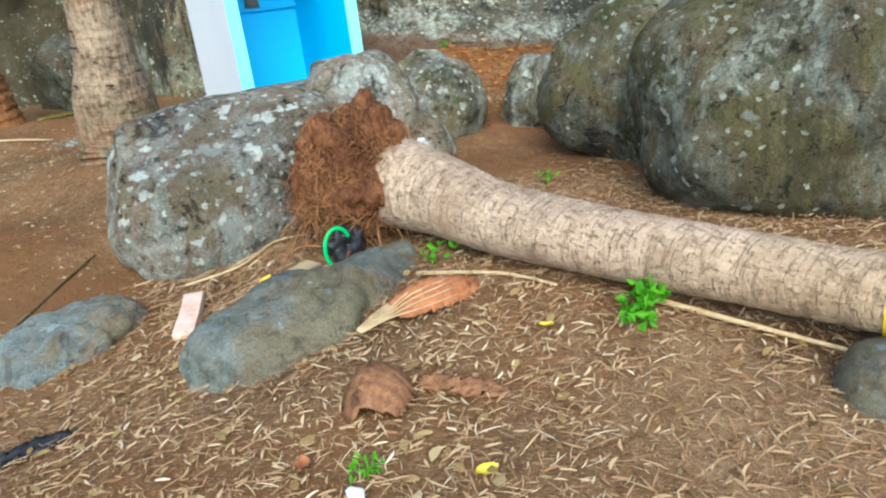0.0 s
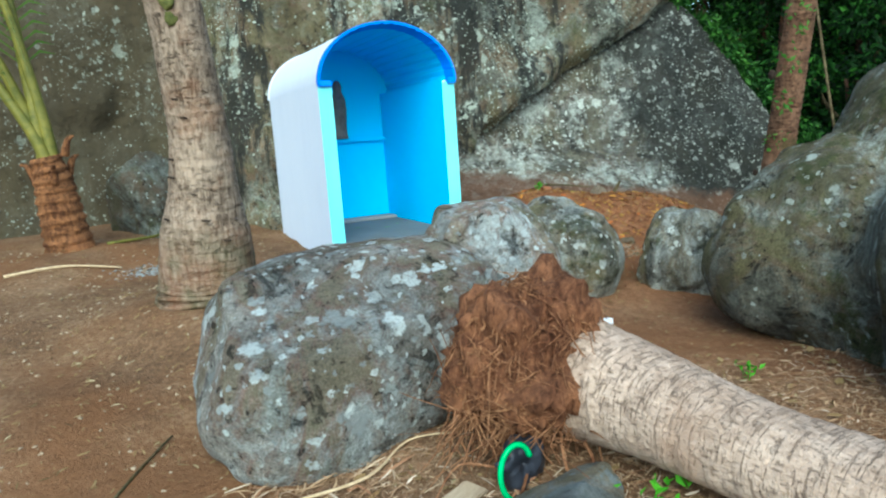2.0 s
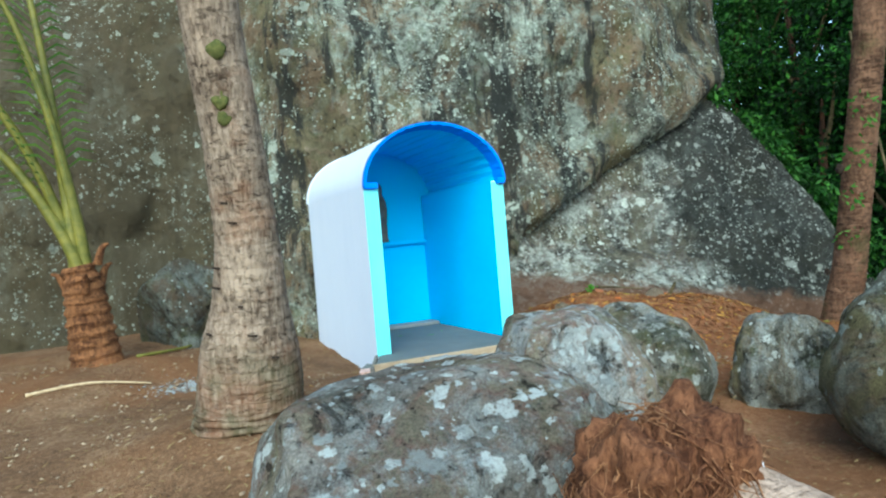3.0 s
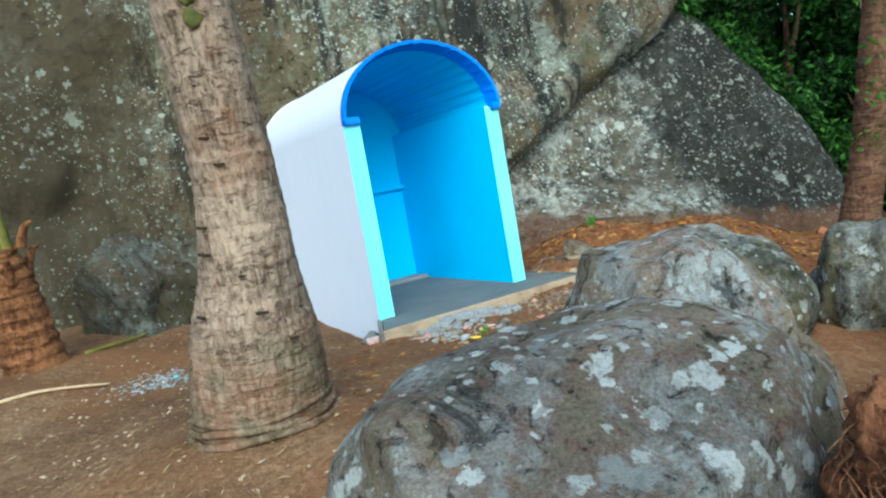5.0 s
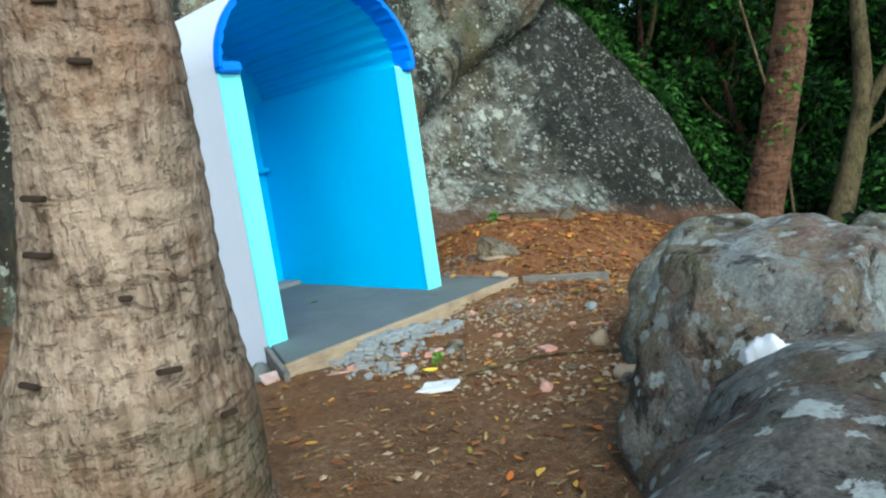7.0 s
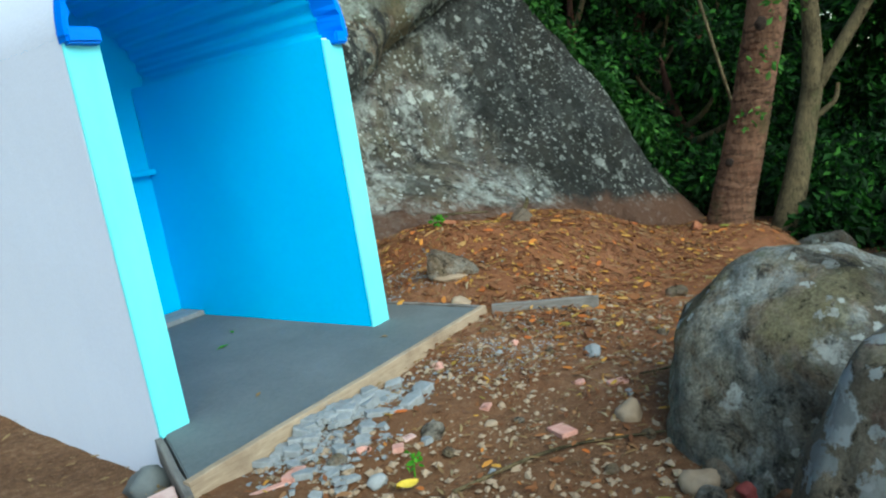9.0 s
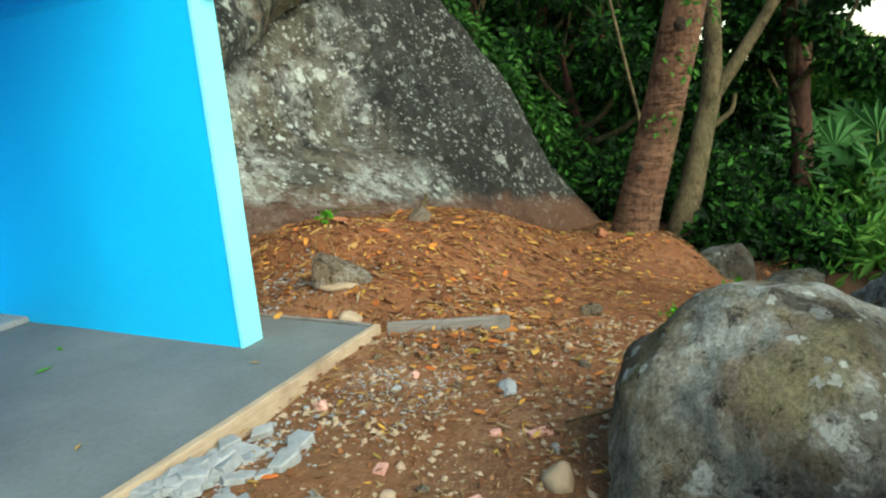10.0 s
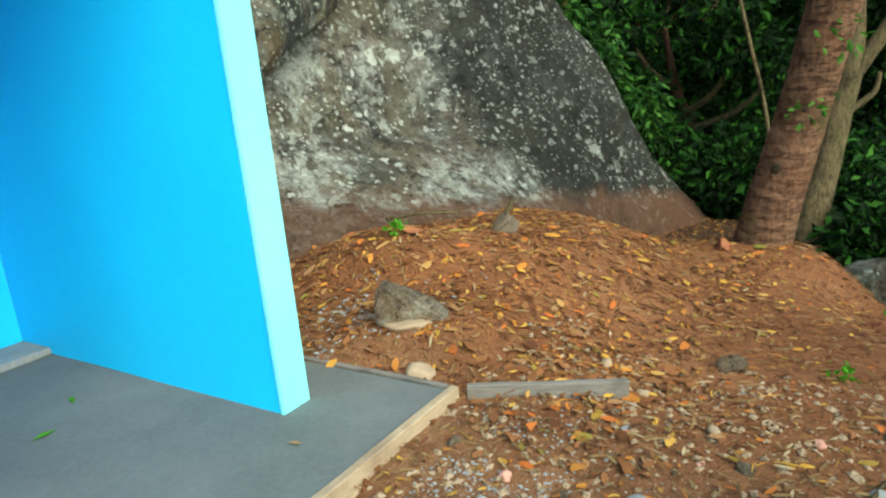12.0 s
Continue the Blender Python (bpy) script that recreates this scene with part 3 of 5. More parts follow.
def build_upper_cliff():
    verts = []
    us = np.concatenate([np.linspace(-12, -4.2, 30), np.linspace(-4.0, 8.0, 210)])
    vs = [-3, -2, -1] + list(range(80))
    for x in us:
        zb, yf = interp(x, UP_EDGE), interp(x, UP_FACE)
        hang = 1.0 if x > 2.9 else 0.0
        for j in vs:
            if j < 0:
                z, y = zb + (0.12 * (-j - 1) if hang else -0.3), yf + 0.12 + 0.45 * (-j)
            else:
                k = j / 79.0
                z = zb + (8.5 - zb) * k ** 1.25
                y = yf + 0.10 * (z - 1.5) + 0.22 * math.exp(-((z - zb) / 0.16) ** 2) * hang + 0.012 * max(0, z - 3.5) ** 2
            p = Vector((x, y, z))
            d = cliff_noise(p, 1.0)
            verts.append((x, y - d, z))
    # close it over the top and behind
    nv = len(vs) + 1
    full = []
    for i, x in enumerate(us):
        full += verts[i * len(vs):(i + 1) * len(vs)] + [(x, interp(x, UP_FACE) + 6.0, 9.0)]
    ob = obj("cliff_upper", full, grid_faces(len(us), nv), M_cliff)
    tagged(ob, "towering grey rock face streaked with lichen and rust", "cliff", kind="structure")


LOW_TOP = [(1.8, 1.0), (3.0, 1.5), (3.6, 1.75), (5.3, 2.45), (6.5, 3.1), (7.0, 2.85), (7.45, 1.95), (7.9, 0.75), (8.4, -0.3), (8.8, -0.9)]
LOW_FOOT = [(1.8, 1.5), (3.0, 1.15), (4.2, 0.45), (6.0, 0.15), (7.6, -0.25), (8.8, -0.3)]
LOW_MID = [(1.8, 2.3), (3.6, 1.85), (5.0, 1.7), (6.25, 1.15), (7.4, 0.75), (8.8, 0.2)]


def build_lower_cliff():
    us, nv = np.linspace(1.8, 8.8, 150), 110
    verts = []
    for x in us:
        top, foot, mid = interp(x, LOW_TOP), interp(x, LOW_FOOT), interp(x, LOW_MID)
        zf = gz(x, foot) - 0.12
        zm = min(0.72, zf + 0.6 * (top - zf))
        for j in range(nv):
            k = j / (nv - 11.0)
            if k <= 1:
                z = zf + (top - zf) * k
                if z < zm:
                    a = (z - zf) / max(1e-3, zm - zf)
                    y = foot + (mid - foot) * a ** 0.75
                else:
                    y = mid + 0.5 * (z - zm)
                lip = 0.5 + 0.13 * (x - 4.2) + 0.05 * math.sin(x * 3.1)
                y += 0.09 / (1 + math.exp(-(z - lip) / 0.018)) * (1.0 if x < 5.6 else max(0.0, 1 - (x - 5.6) * 1.4))
                y += 0.25 * max(0.0, k - 0.85) / 0.15 * 0.5
            else:
                b = (j - (nv - 11)) / 10.0
                z, y = top - 0.8 * b * b, mid + 0.5 * (top - zm) + 0.12 + 2.2 * b
            p = Vector((x, y, z))
            verts.append((x, y - 0.55 * cliff_noise(p + Vector((20, 0, 0)), 1.0), z))
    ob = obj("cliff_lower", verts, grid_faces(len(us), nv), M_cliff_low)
    tagged(ob, "sloping lichen covered rock slab under the overhang", "cliff", kind="structure")


build_upper_cliff()
build_lower_cliff()


# ---- shrine ----
W, T, SPRING, RISE, DEEP, BACK = 1.53, 0.13, 1.63, 0.6, 2.22, 1.87


def wall_slab(lo, hi, seed):
    bm = box(lo, hi, cuts=10)
    for v in bm.verts:
        v.co += noise.noise_vector(v.co * 2.3 + Vector((seed, 0, 0))) * 0.006 * min(1.0, max(0.0, (SPRING - v.co.z) * 2.5))
    return bm


def arch_point(a, extra=0.0):
    return (W / 2 - (W / 2 + extra) * math.cos(a), SPRING + (RISE + extra) * math.sin(a))


def build_shrine():
    sh = empty("shrine")
    tagged(sh, "small arched shrine painted white outside and blue inside", "shrine")
    left_wall = part("side_wall", wall_slab((0, 0.012, -0.3), (T, DEEP, SPRING), 1), M_white, sh, "white painted outer wall")
    right_wall = part("side_wall", wall_slab((W - T, 0.012, -0.3), (W, DEEP, SPRING), 2), M_white, sh, "white painted outer wall")
    part("wall_lining", wall_slab((T, 0.012, 0.0), (T + 0.008, BACK, SPRING), 3), M_blue, left_wall, "sky blue inner wall")
    part("wall_lining", wall_slab((W - T - 0.008, 0.012, 0.0), (W - T, BACK, SPRING), 4), M_blue, right_wall, "sky blue inner wall")
    part("wall_front", box((-0.002, -0.01, -0.01), (T + 0.01, 0.011, SPRING - 0.01), 0.004, 0.003), M_cyan, left_wall, "pale cyan wall end")
    part("wall_front", box((W - T - 0.01, -0.01, -0.01), (W + 0.002, 0.011, SPRING - 0.01), 0.004, 0.003), M_cyan, right_wall, "pale cyan wall end")
    back = part("back_wall", wall_slab((T + 0.01, BACK, 0.0), (W - T - 0.01, BACK + 0.14, SPRING + 0.02), 5), M_blue, sh, "sky blue back wall")
    part("step", box((T + 0.01, 1.6, 0.0), (W - T - 0.01, BACK - 0.002, 0.035), 0.006, 0.004), M_rubble, sh, "pale cement step along the back wall")
    part("shelf", box((T + 0.01, BACK - 0.085, 1.03), (W - T - 0.01, BACK - 0.002, 1.07), 0.006, 0.003), M_blue, back, "blue painted shelf")
    # vault: corrugated lining below, smooth shell above
    n = 64
    for name, mat, lab in (("vault_lining", M_blue, "corrugated blue vault"), ("roof", M_white, "smooth white barrel roof")):
        verts, ys = [], np.linspace(-0.03 if name == "roof" else 0.085, DEEP + 0.03, 16)
        for i in range(n * 4 + 1):
            a = math.pi * i / (n * 4)
            if name == "roof":
                x, z = arch_point(a, 0.0006)
            else:
                x, z = arch_point(a, -0.036 + 0.012 * math.sin(a * 38))
            for y in ys:
                dz = 0.006 * noise.noise(Vector((x * 2, y * 2, 4))) * math.sin(a)
                verts.append((x, y, z + dz))
        part_ob = obj(name, verts, grid_faces(n * 4 + 1, len(ys)), mat, sh)
        tagged(part_ob, lab)
    # front and back edge of the vault
    for y0, y1 in ((-0.05, 0.1), (DEEP, DEEP + 0.04)):
        verts = []
        for i in range(n + 1):
            a = math.pi * i / n
            wob = 0.004 * math.sin(i * 1.9)
            xo, zo = arch_point(a, 0.012)
            xi, zi = arch_point(a, -0.016 + wob + 0.005 * math.sin(i * 3.7))
            xj, zj = arch_point(a, -0.046)
            verts += [(xi, y0, zi), (xo, y0 - 0.004, zo), (xo, min(y1, y0 + 0.05), zo), (xj, y1, zj)]
        faces = []
        for i in range(n):
            for j in range(4):
                faces.append([i * 4 + j, i * 4 + (j + 1) % 4, i * 4 + 4 + (j + 1) % 4, i * 4 + 4 + j])
        faces += [[0, 1, 2, 3], [n * 4 + 3, n * 4 + 2, n * 4 + 1, n * 4]]
        e = obj("arch_rim", verts, faces, M_deep if y0 < 1 else M_white, sh, smooth=False)
        tagged(e, "deep blue arch rim" if y0 < 1 else "white arch rim at the back")
    # gable filling behind the shelf wall
    verts = [(W / 2, BACK, SPRING)] + [(arch_point(math.pi * i / n, -0.03)[0], BACK, arch_point(math.pi * i / n, -0.03)[1]) for i in range(n + 1)]
    verts += [(v[0], BACK + 0.12, v[2]) for v in verts]
    m = n + 2
    faces = [[0, i, i + 1] for i in range(1, n + 1)] + [[m, m + i + 1, m + i] for i in range(1, n + 1)]
    faces += [[i, m + i, m + i + 1, i + 1] for i in range(1, n + 1)]
    tagged(obj("gable", verts, faces, M_blue, sh, smooth=False), "blue rounded gable")
    for x in (0.02, W - 0.06):
        part("arch_foot", box((x - 0.03, -0.06, SPRING - 0.035), (x + 0.11 if x < 0.5 else x + 0.06, 0.02, SPRING + 0.03), 0.01, 0.01), M_deep, sh, "deep blue paint at the arch foot")


build_shrine()


def build_statue():
    prof = [(0.0, 0.095, 0.07), (0.02, 0.1, 0.075), (0.05, 0.088, 0.065), (0.2, 0.085, 0.06), (0.38, 0.1, 0.065), (0.5, 0.095, 0.06), (0.56, 0.07, 0.05),
            (0.6, 0.052, 0.048), (0.65, 0.058, 0.055), (0.7, 0.05, 0.05), (0.735, 0.026, 0.026), (0.745, 0.004, 0.004)]
    n, verts = 28, []
    for z, a, b in prof:
        for i in range(n):
            t = 2 * math.pi * i / n
            fold = 1 + (0.05 * math.sin(t * 7 + z * 6) if z < 0.5 else 0.0)
            verts.append((0.78 + a * math.cos(t) * fold, BACK - 0.072 + 0.85 * b * math.sin(t) * fold, 1.072 + z))
    faces = [[k * n + i, k * n + (i + 1) % n, (k + 1) * n + (i + 1) % n, (k + 1) * n + i] for k in range(len(prof) - 1) for i in range(n)]
    faces.append(list(range(n))[::-1])
    tagged(obj("statue", verts, faces, M_statue), "veiled grey brown devotional statue on the shelf", "statue")


build_statue()

def build_slab():
    outline = [(0.02, 0.0), (-0.19, -0.475), (0.5, -0.475), (1.1, -0.475), (1.805, -0.475), (1.805, 0.2), (1.805, 0.9), (1.5, 0.9), (1.5, BACK), (0.02, BACK)]
    bm = bmesh.new()
    top = [bm.verts.new((x, y, 0.0)) for x, y in outline]
    low = [bm.verts.new((x, y, -0.16)) for x, y in outline]
    bm.faces.new(top[::-1])
    bm.faces.new(low)
    for i in range(len(outline)):
        k = (i + 1) % len(outline)
        bm.faces.new((top[i], top[k], low[k], low[i]))
    bmesh.ops.recalc_face_normals(bm, faces=bm.faces[:])
    bmesh.ops.bevel(bm, geom=[e for e in bm.edges if e.verts[0].co.z > -0.01 and e.verts[1].co.z > -0.01], offset=0.006, segments=2, affect="EDGES")
    tagged(part("slab", bm, M_slab), "smooth dark grey cement floor slab", "floor slab", kind="structure")


build_slab()


def plank(name, a, b, width, height, mat, label, category="plank", roll=0.0):
    a, b = Vector(a), Vector(b)
    L = (b - a).length
    bm = bmesh.new()
    bmesh.ops.create_cube(bm, size=1.0)
    bmesh.ops.scale(bm, vec=(L, width, height), verts=bm.verts)
    bmesh.ops.subdivide_edges(bm, edges=[e for e in bm.edges if abs((e.verts[0].co - e.verts[1].co).x) > L * 0.9], cuts=14)
    bmesh.ops.bevel(bm, geom=[e for e in bm.edges if abs((e.verts[0].co - e.verts[1].co).x) > 1e-4], offset=0.003, segments=1, affect="EDGES")
    for v in bm.verts:
        v.co += noise.noise_vector(v.co * 5.0 + a * 7) * 0.004
    ob = part(name, bm, mat)
    d = (b - a).normalized()
    ob.matrix_world = Matrix.Translation((a + b) / 2) @ d.to_track_quat("X", "Z").to_matrix().to_4x4() @ pose(0, 0, 0, roll, 0, 0)
    return tagged(ob, label, category)


plank("form_board", (-0.21, -0.492, -0.05), (1.82, -0.492, -0.05), 0.036, 0.12, M_timber, "pale raw timber form board edging the slab", "board")
plank("form_board", (1.825, 0.9, -0.042), (1.825, -0.46, -0.042), 0.026, 0.1, M_grey_wood, "grey timber form board edging the slab", "board")
plank("plank", (1.85, -0.53, -0.04), (2.17, -1.06, -0.07), 0.03, 0.1, M_grey_wood, "short weathered grey plank lying on soil", "plank")
plank("form_board", (-0.02, -0.02, -0.05), (-0.25, -0.56, -0.06), 0.03, 0.11, M_grey_wood, "dark timber board at the slab edge", "board")


# ---- palms and trees ----
def tube(path, radii, n=20, ridge=0.0, rings=0.0, seed=0.0, sub=1, cap=True):
    """Verts and faces of a tapered limb along a path of points."""
    P = [Vector(p) for p in path]
    t0 = np.linspace(0, 1, len(P))
    ts = np.linspace(0, 1, (len(P) - 1) * sub + 1)
    cs = []
    for t in ts:
        i = min(int(t * (len(P) - 1)), len(P) - 2)
        f = t * (len(P) - 1) - i
        a, b, c, d = P[max(i - 1, 0)], P[i], P[i + 1], P[min(i + 2, len(P) - 1)]
        cs.append(0.5 * ((2 * b) + (c - a) * f + (2 * a - 5 * b + 4 * c - d) * f * f + (3 * b - a - 3 * c + d) * f ** 3))
    rs = np.interp(ts, t0, radii)
    verts, length = [], 0.0
    u = None
    for k, c in enumerate(cs):
        d = (cs[min(k + 1, len(cs) - 1)] - cs[max(k - 1, 0)]).normalized()
        if u is None:
            u = d.orthogonal().normalized()
        u = (u - d * u.dot(d)).normalized()
        v = d.cross(u)
        if k:
            length += (c - cs[k - 1]).length
        for i in range(n):
            t = 2 * math.pi * i / n
            w = u * math.cos(t) + v * math.sin(t)
            r = rs[k] * (1 + 0.05 * noise.noise(c * 2 + w + Vector((seed, 0, 0))))
            if rings:
                ph = (length / rings + 0.16 * noise.noise(w * 1.5 + c * 3)) % 1.0
                r += ridge * (1.0 - ph) * (1.0 - math.exp(-ph * 14))
            r += ridge * 0.5 * noise.noise(c * 25 + w * 4)
            verts.append(c + w * r)
    m = len(cs)
    faces = [[k * n + i, k * n + (i + 1) % n, (k + 1) * n + (i + 1) % n, (k + 1) * n + i] for k in range(m - 1) for i in range(n)]
    if cap:
        faces += [list(range(n))[::-1], list(range((m - 1) * n, m * n))]
    return verts, faces


def limb(name, path, radii, mat, parent=None, **kw):
    v, f = tube(path, radii, **kw)
    return obj(name, v, f, mat, parent)


def palm_trunk(name, path, radii, mat, label, rings=0.07):
    p = empty(name)
    tagged(p, label, "palm tree")
    limb("trunk", path, radii, mat, p, n=48, ridge=0.006, rings=rings, sub=40)
    return p


palm_a = palm_trunk("coconut_palm", [(-1.46, -1.64, -0.12), (-1.45, -1.68, 0.1), (-1.44, -1.71, 0.3), (-1.435, -1.755, 0.5), (-1.418, -1.815, 0.8), (-1.419, -1.895, 1.2), (-1.474, -2.01, 1.8), (-1.6, -2.2, 3.0), (-1.8, -2.4, 6.5)],
                    [0.355, 0.334, 0.32, 0.298, 0.232, 0.19, 0.175, 0.16, 0.14], M_palm, "ringed grey brown coconut palm trunk with a flared foot")
palm_b = palm_trunk("coconut_palm", [(5.1, -1.07, -0.5), (5.11, -1.17, 0.0), (5.115, -1.25, 0.3), (5.05, -1.4, 0.9), (4.98, -1.56, 1.6), (4.89, -1.78, 2.6), (4.75, -2.1, 4.5), (4.6, -2.3, 7.0)],
                    [0.215, 0.187, 0.174, 0.156, 0.155, 0.148, 0.14, 0.13], M_palm_red, "leaning reddish palm trunk at the foot of the cliff")


def build_log():
    lg = empty("fallen_palm")
    tagged(lg, "uprooted fallen palm trunk with painted bands lying on soil", "fallen tree")
    path = [(-0.317, -4.5, 0.0), (-0.218, -4.9, -0.036), (-0.136, -5.4, -0.084), (0.003, -6.0, -0.085), (0.262, -6.8, -0.1), (0.525, -7.4, -0.13), (0.78, -7.9, -0.14), (1.5, -9.3, -0.15)]
    limb("trunk", path, [0.272, 0.212, 0.173, 0.146, 0.128, 0.135, 0.135, 0.13], M_log, lg, n=56, ridge=0.005, rings=0.11, sub=34)
    for (x, y), w, mat, lab in (((0.34, -6.97), 0.1, M_yellow_paint, "yellow painted band"), ((0.4, -7.11), 0.12, M_red, "red painted band")):
        d = Vector((0.42, -0.95, 0)).normalized()
        c = Vector((x, y, -0.112))
        b = limb("painted_band", [c - d * w / 2, c, c + d * w / 2], [0.139, 0.139, 0.139], mat, lg, n=40, sub=4, cap=False)
        tagged(b, lab)
    # root ball of soil and torn roots
    rnd = random.Random(8)
    verts = []
    for d in DIRS[5][0]:
        p = Vector((d.x * 0.34, d.y * 0.3, d.z * 0.4))
        if p.z < -0.08 and p.x < 0.12:
            p.z = -0.08 + (p.z + 0.08) * (0.38 + 0.3 * max(0.0, p.x + 0.1))
        h = noise.fractal(p * 5 + Vector((3, 1, 7)), 0.7, 2.2, 6) * 0.12 + abs(noise.noise(p * 21)) * 0.05 + abs(noise.noise(p * 48)) * 0.02
        verts.append(p + d * h + Vector((-0.47, -4.42, 0.03)))
    rb = obj("root_ball", verts, DIRS[5][1], M_root, lg)
    tagged(rb, "reddish soil clinging to torn roots")
    rv, rf = [], []
    for k in range(900):
        d = Vector((rnd.gauss(-0.3, 1), rnd.gauss(-0.3, 1), rnd.gauss(-0.1, 1))).normalized()
        p = Vector((d.x * 0.34, d.y * 0.3, d.z * 0.4)) * 1.05 + Vector((-0.47, -4.42, 0.03))
        if p.z < -0.07 and p.x < -0.3:
            p.z = -0.07 + (p.z + 0.07) * 0.4
        drop = rnd.uniform(0.03, 0.13) if d.z < -0.1 else rnd.uniform(0.02, 0.08)
        if k % 6 == 0:
            drop *= 2.2
        tang = d.orthogonal().normalized()
        tang = (Matrix.Rotation(rnd.uniform(0, 6.28), 3, d) @ tang)
        pts = [p]
        for s in range(4):
            pts.append(pts[-1] + (tang * 0.9 + d * 0.22 + Vector((0, 0, -0.22))) * drop * 0.45 + Vector((rnd.uniform(-1, 1), rnd.uniform(-1, 1), rnd.uniform(-1, 1))) * 0.012)
        r = rnd.uniform(0.0015, 0.0055)
        v, f = tube(pts, [r, r, r * 0.8, r * 0.6, r * 0.3], n=4, cap=False)
        o = len(rv)
        rv += v
        rf += [[a + o for a in q] for q in f]
    for k in range(110):
        p = Vector((rnd.uniform(-0.9, -0.36), rnd.uniform(-4.58, -4.4), rnd.uniform(-0.2, -0.02)))
        pts = [p]
        d = Vector((rnd.uniform(-1.0, 0.2), rnd.uniform(-0.5, 0.1), rnd.uniform(-0.9, -0.2))).normalized() * rnd.uniform(0.03, 0.07)
        for s in range(4):
            pts.append(pts[-1] + d + Vector((rnd.uniform(-1, 1), rnd.uniform(-1, 1), rnd.uniform(-1, 1))) * 0.014)
        r = rnd.uniform(0.0015, 0.005)
        v, f = tube(pts, [r, r, r * 0.8, r * 0.6, r * 0.3], n=4, cap=False)
        o = len(rv)
        rv += v
        rf += [[a + o for a in q] for q in f]
    tagged(obj("root_fibre", rv, rf, M_root_fibre, lg), "thin pale torn roots", kind="stuff")
    for pts in ([(-0.6, -4.6, -0.2), (-0.78, -4.7, -0.22), (-0.95, -4.62, -0.2), (-1.1, -4.68, -0.3)], [(-0.55, -4.5, -0.2), (-0.7, -4.72, -0.26), (-0.88, -4.86, -0.36)],
                [(-0.4, -4.66, -0.2), (-0.38, -4.72, -0.3), (-0.4, -4.7, -0.38)], [(-0.5, -4.66, -0.15), (-0.53, -4.74, -0.28), (-0.5, -4.76, -0.38)]):
        limb("root", pts, [0.009, 0.007, 0.005, 0.003][:len(pts)], M_root_fibre, lg, n=8, sub=5)


build_log()


# ---- more trees ----
def build_thin_tree():
    t = empty("tree")
    tagged(t, "slim pale forked tree behind the leaning palm", "tree")
    limb("trunk", [(7.4, -1.15, -1.3), (7.55, -1.2, -0.8), (7.72, -1.32, -0.2), (7.9, -1.42, 0.4), (8.0, -1.5, 1.0), (8.02, -1.48, 2.2), (7.95, -1.4, 4.5)],
         [0.2, 0.17, 0.14, 0.125, 0.115, 0.085, 0.06], M_trunk, t, n=20, ridge=0.008, sub=8)
    limb("branch", [(7.98, -1.5, 0.75), (8.05, -1.75, 1.15), (8.15, -2.1, 1.75), (8.25, -2.6, 2.7), (8.3, -3.0, 3.6)], [0.085, 0.075, 0.065, 0.055, 0.04], M_trunk, t, n=14, ridge=0.005, sub=6)
    limb("branch", [(7.95, -1.45, 0.4), (8.0, -1.6, 0.5), (8.03, -1.72, 0.62), (8.04, -1.75, 0.8)], [0.05, 0.035, 0.028, 0.02], M_trunk, t, n=10, sub=5)


build_thin_tree()
for pts, r in (([(6.68, -1.0, -0.6), (6.72, -0.92, 0.45), (6.8, -0.74, 1.2), (6.88, -0.54, 2.0), (7.0, -0.2, 3.4)], 0.018),):
    tagged(limb("vine", pts, [r] * len(pts), M_trunk, n=8, sub=6), "thin pale woody vine hanging before the forest", "vine")


def leaf_cloud(name, centers, count, size, mat, seed, parent=None, droop=0.3, long=2.0):
    """Many small folded leaves gathered in clumps."""
    rng = np.random.default_rng(seed)
    C = np.array(centers, float)
    pick = rng.integers(0, len(C), count)
    d = rng.normal(size=(count, 3))
    d /= np.linalg.norm(d, axis=1)[:, None]
    rad = C[pick, 3:] * (0.45 + 0.6 * rng.random(count) ** 0.6)[:, None]
    P = C[pick, :3] + d * rad
    a = d * 0.8 + rng.normal(size=(count, 3)) * 0.7
    a[:, 2] -= droop
    a /= np.linalg.norm(a, axis=1)[:, None]
    b = np.cross(a, rng.normal(size=(count, 3)))
    b /= np.linalg.norm(b, axis=1)[:, None]
    up = np.cross(a, b)
    L = size * (0.6 + 0.8 * rng.random(count))[:, None]
    wd = L / long / 2
    v = np.stack([P, P + a * L * 0.5 + b * wd + up * wd * 0.4, P + a * L, P + a * L * 0.5 - b * wd + up * wd * 0.4], 1).reshape(-1, 3)
    i = np.arange(count) * 4
    f = np.concatenate([np.stack([i, i + 1, i + 2], 1), np.stack([i, i + 2, i + 3], 1)]).tolist()
    return obj(name, v, f, mat, parent, smooth=False)


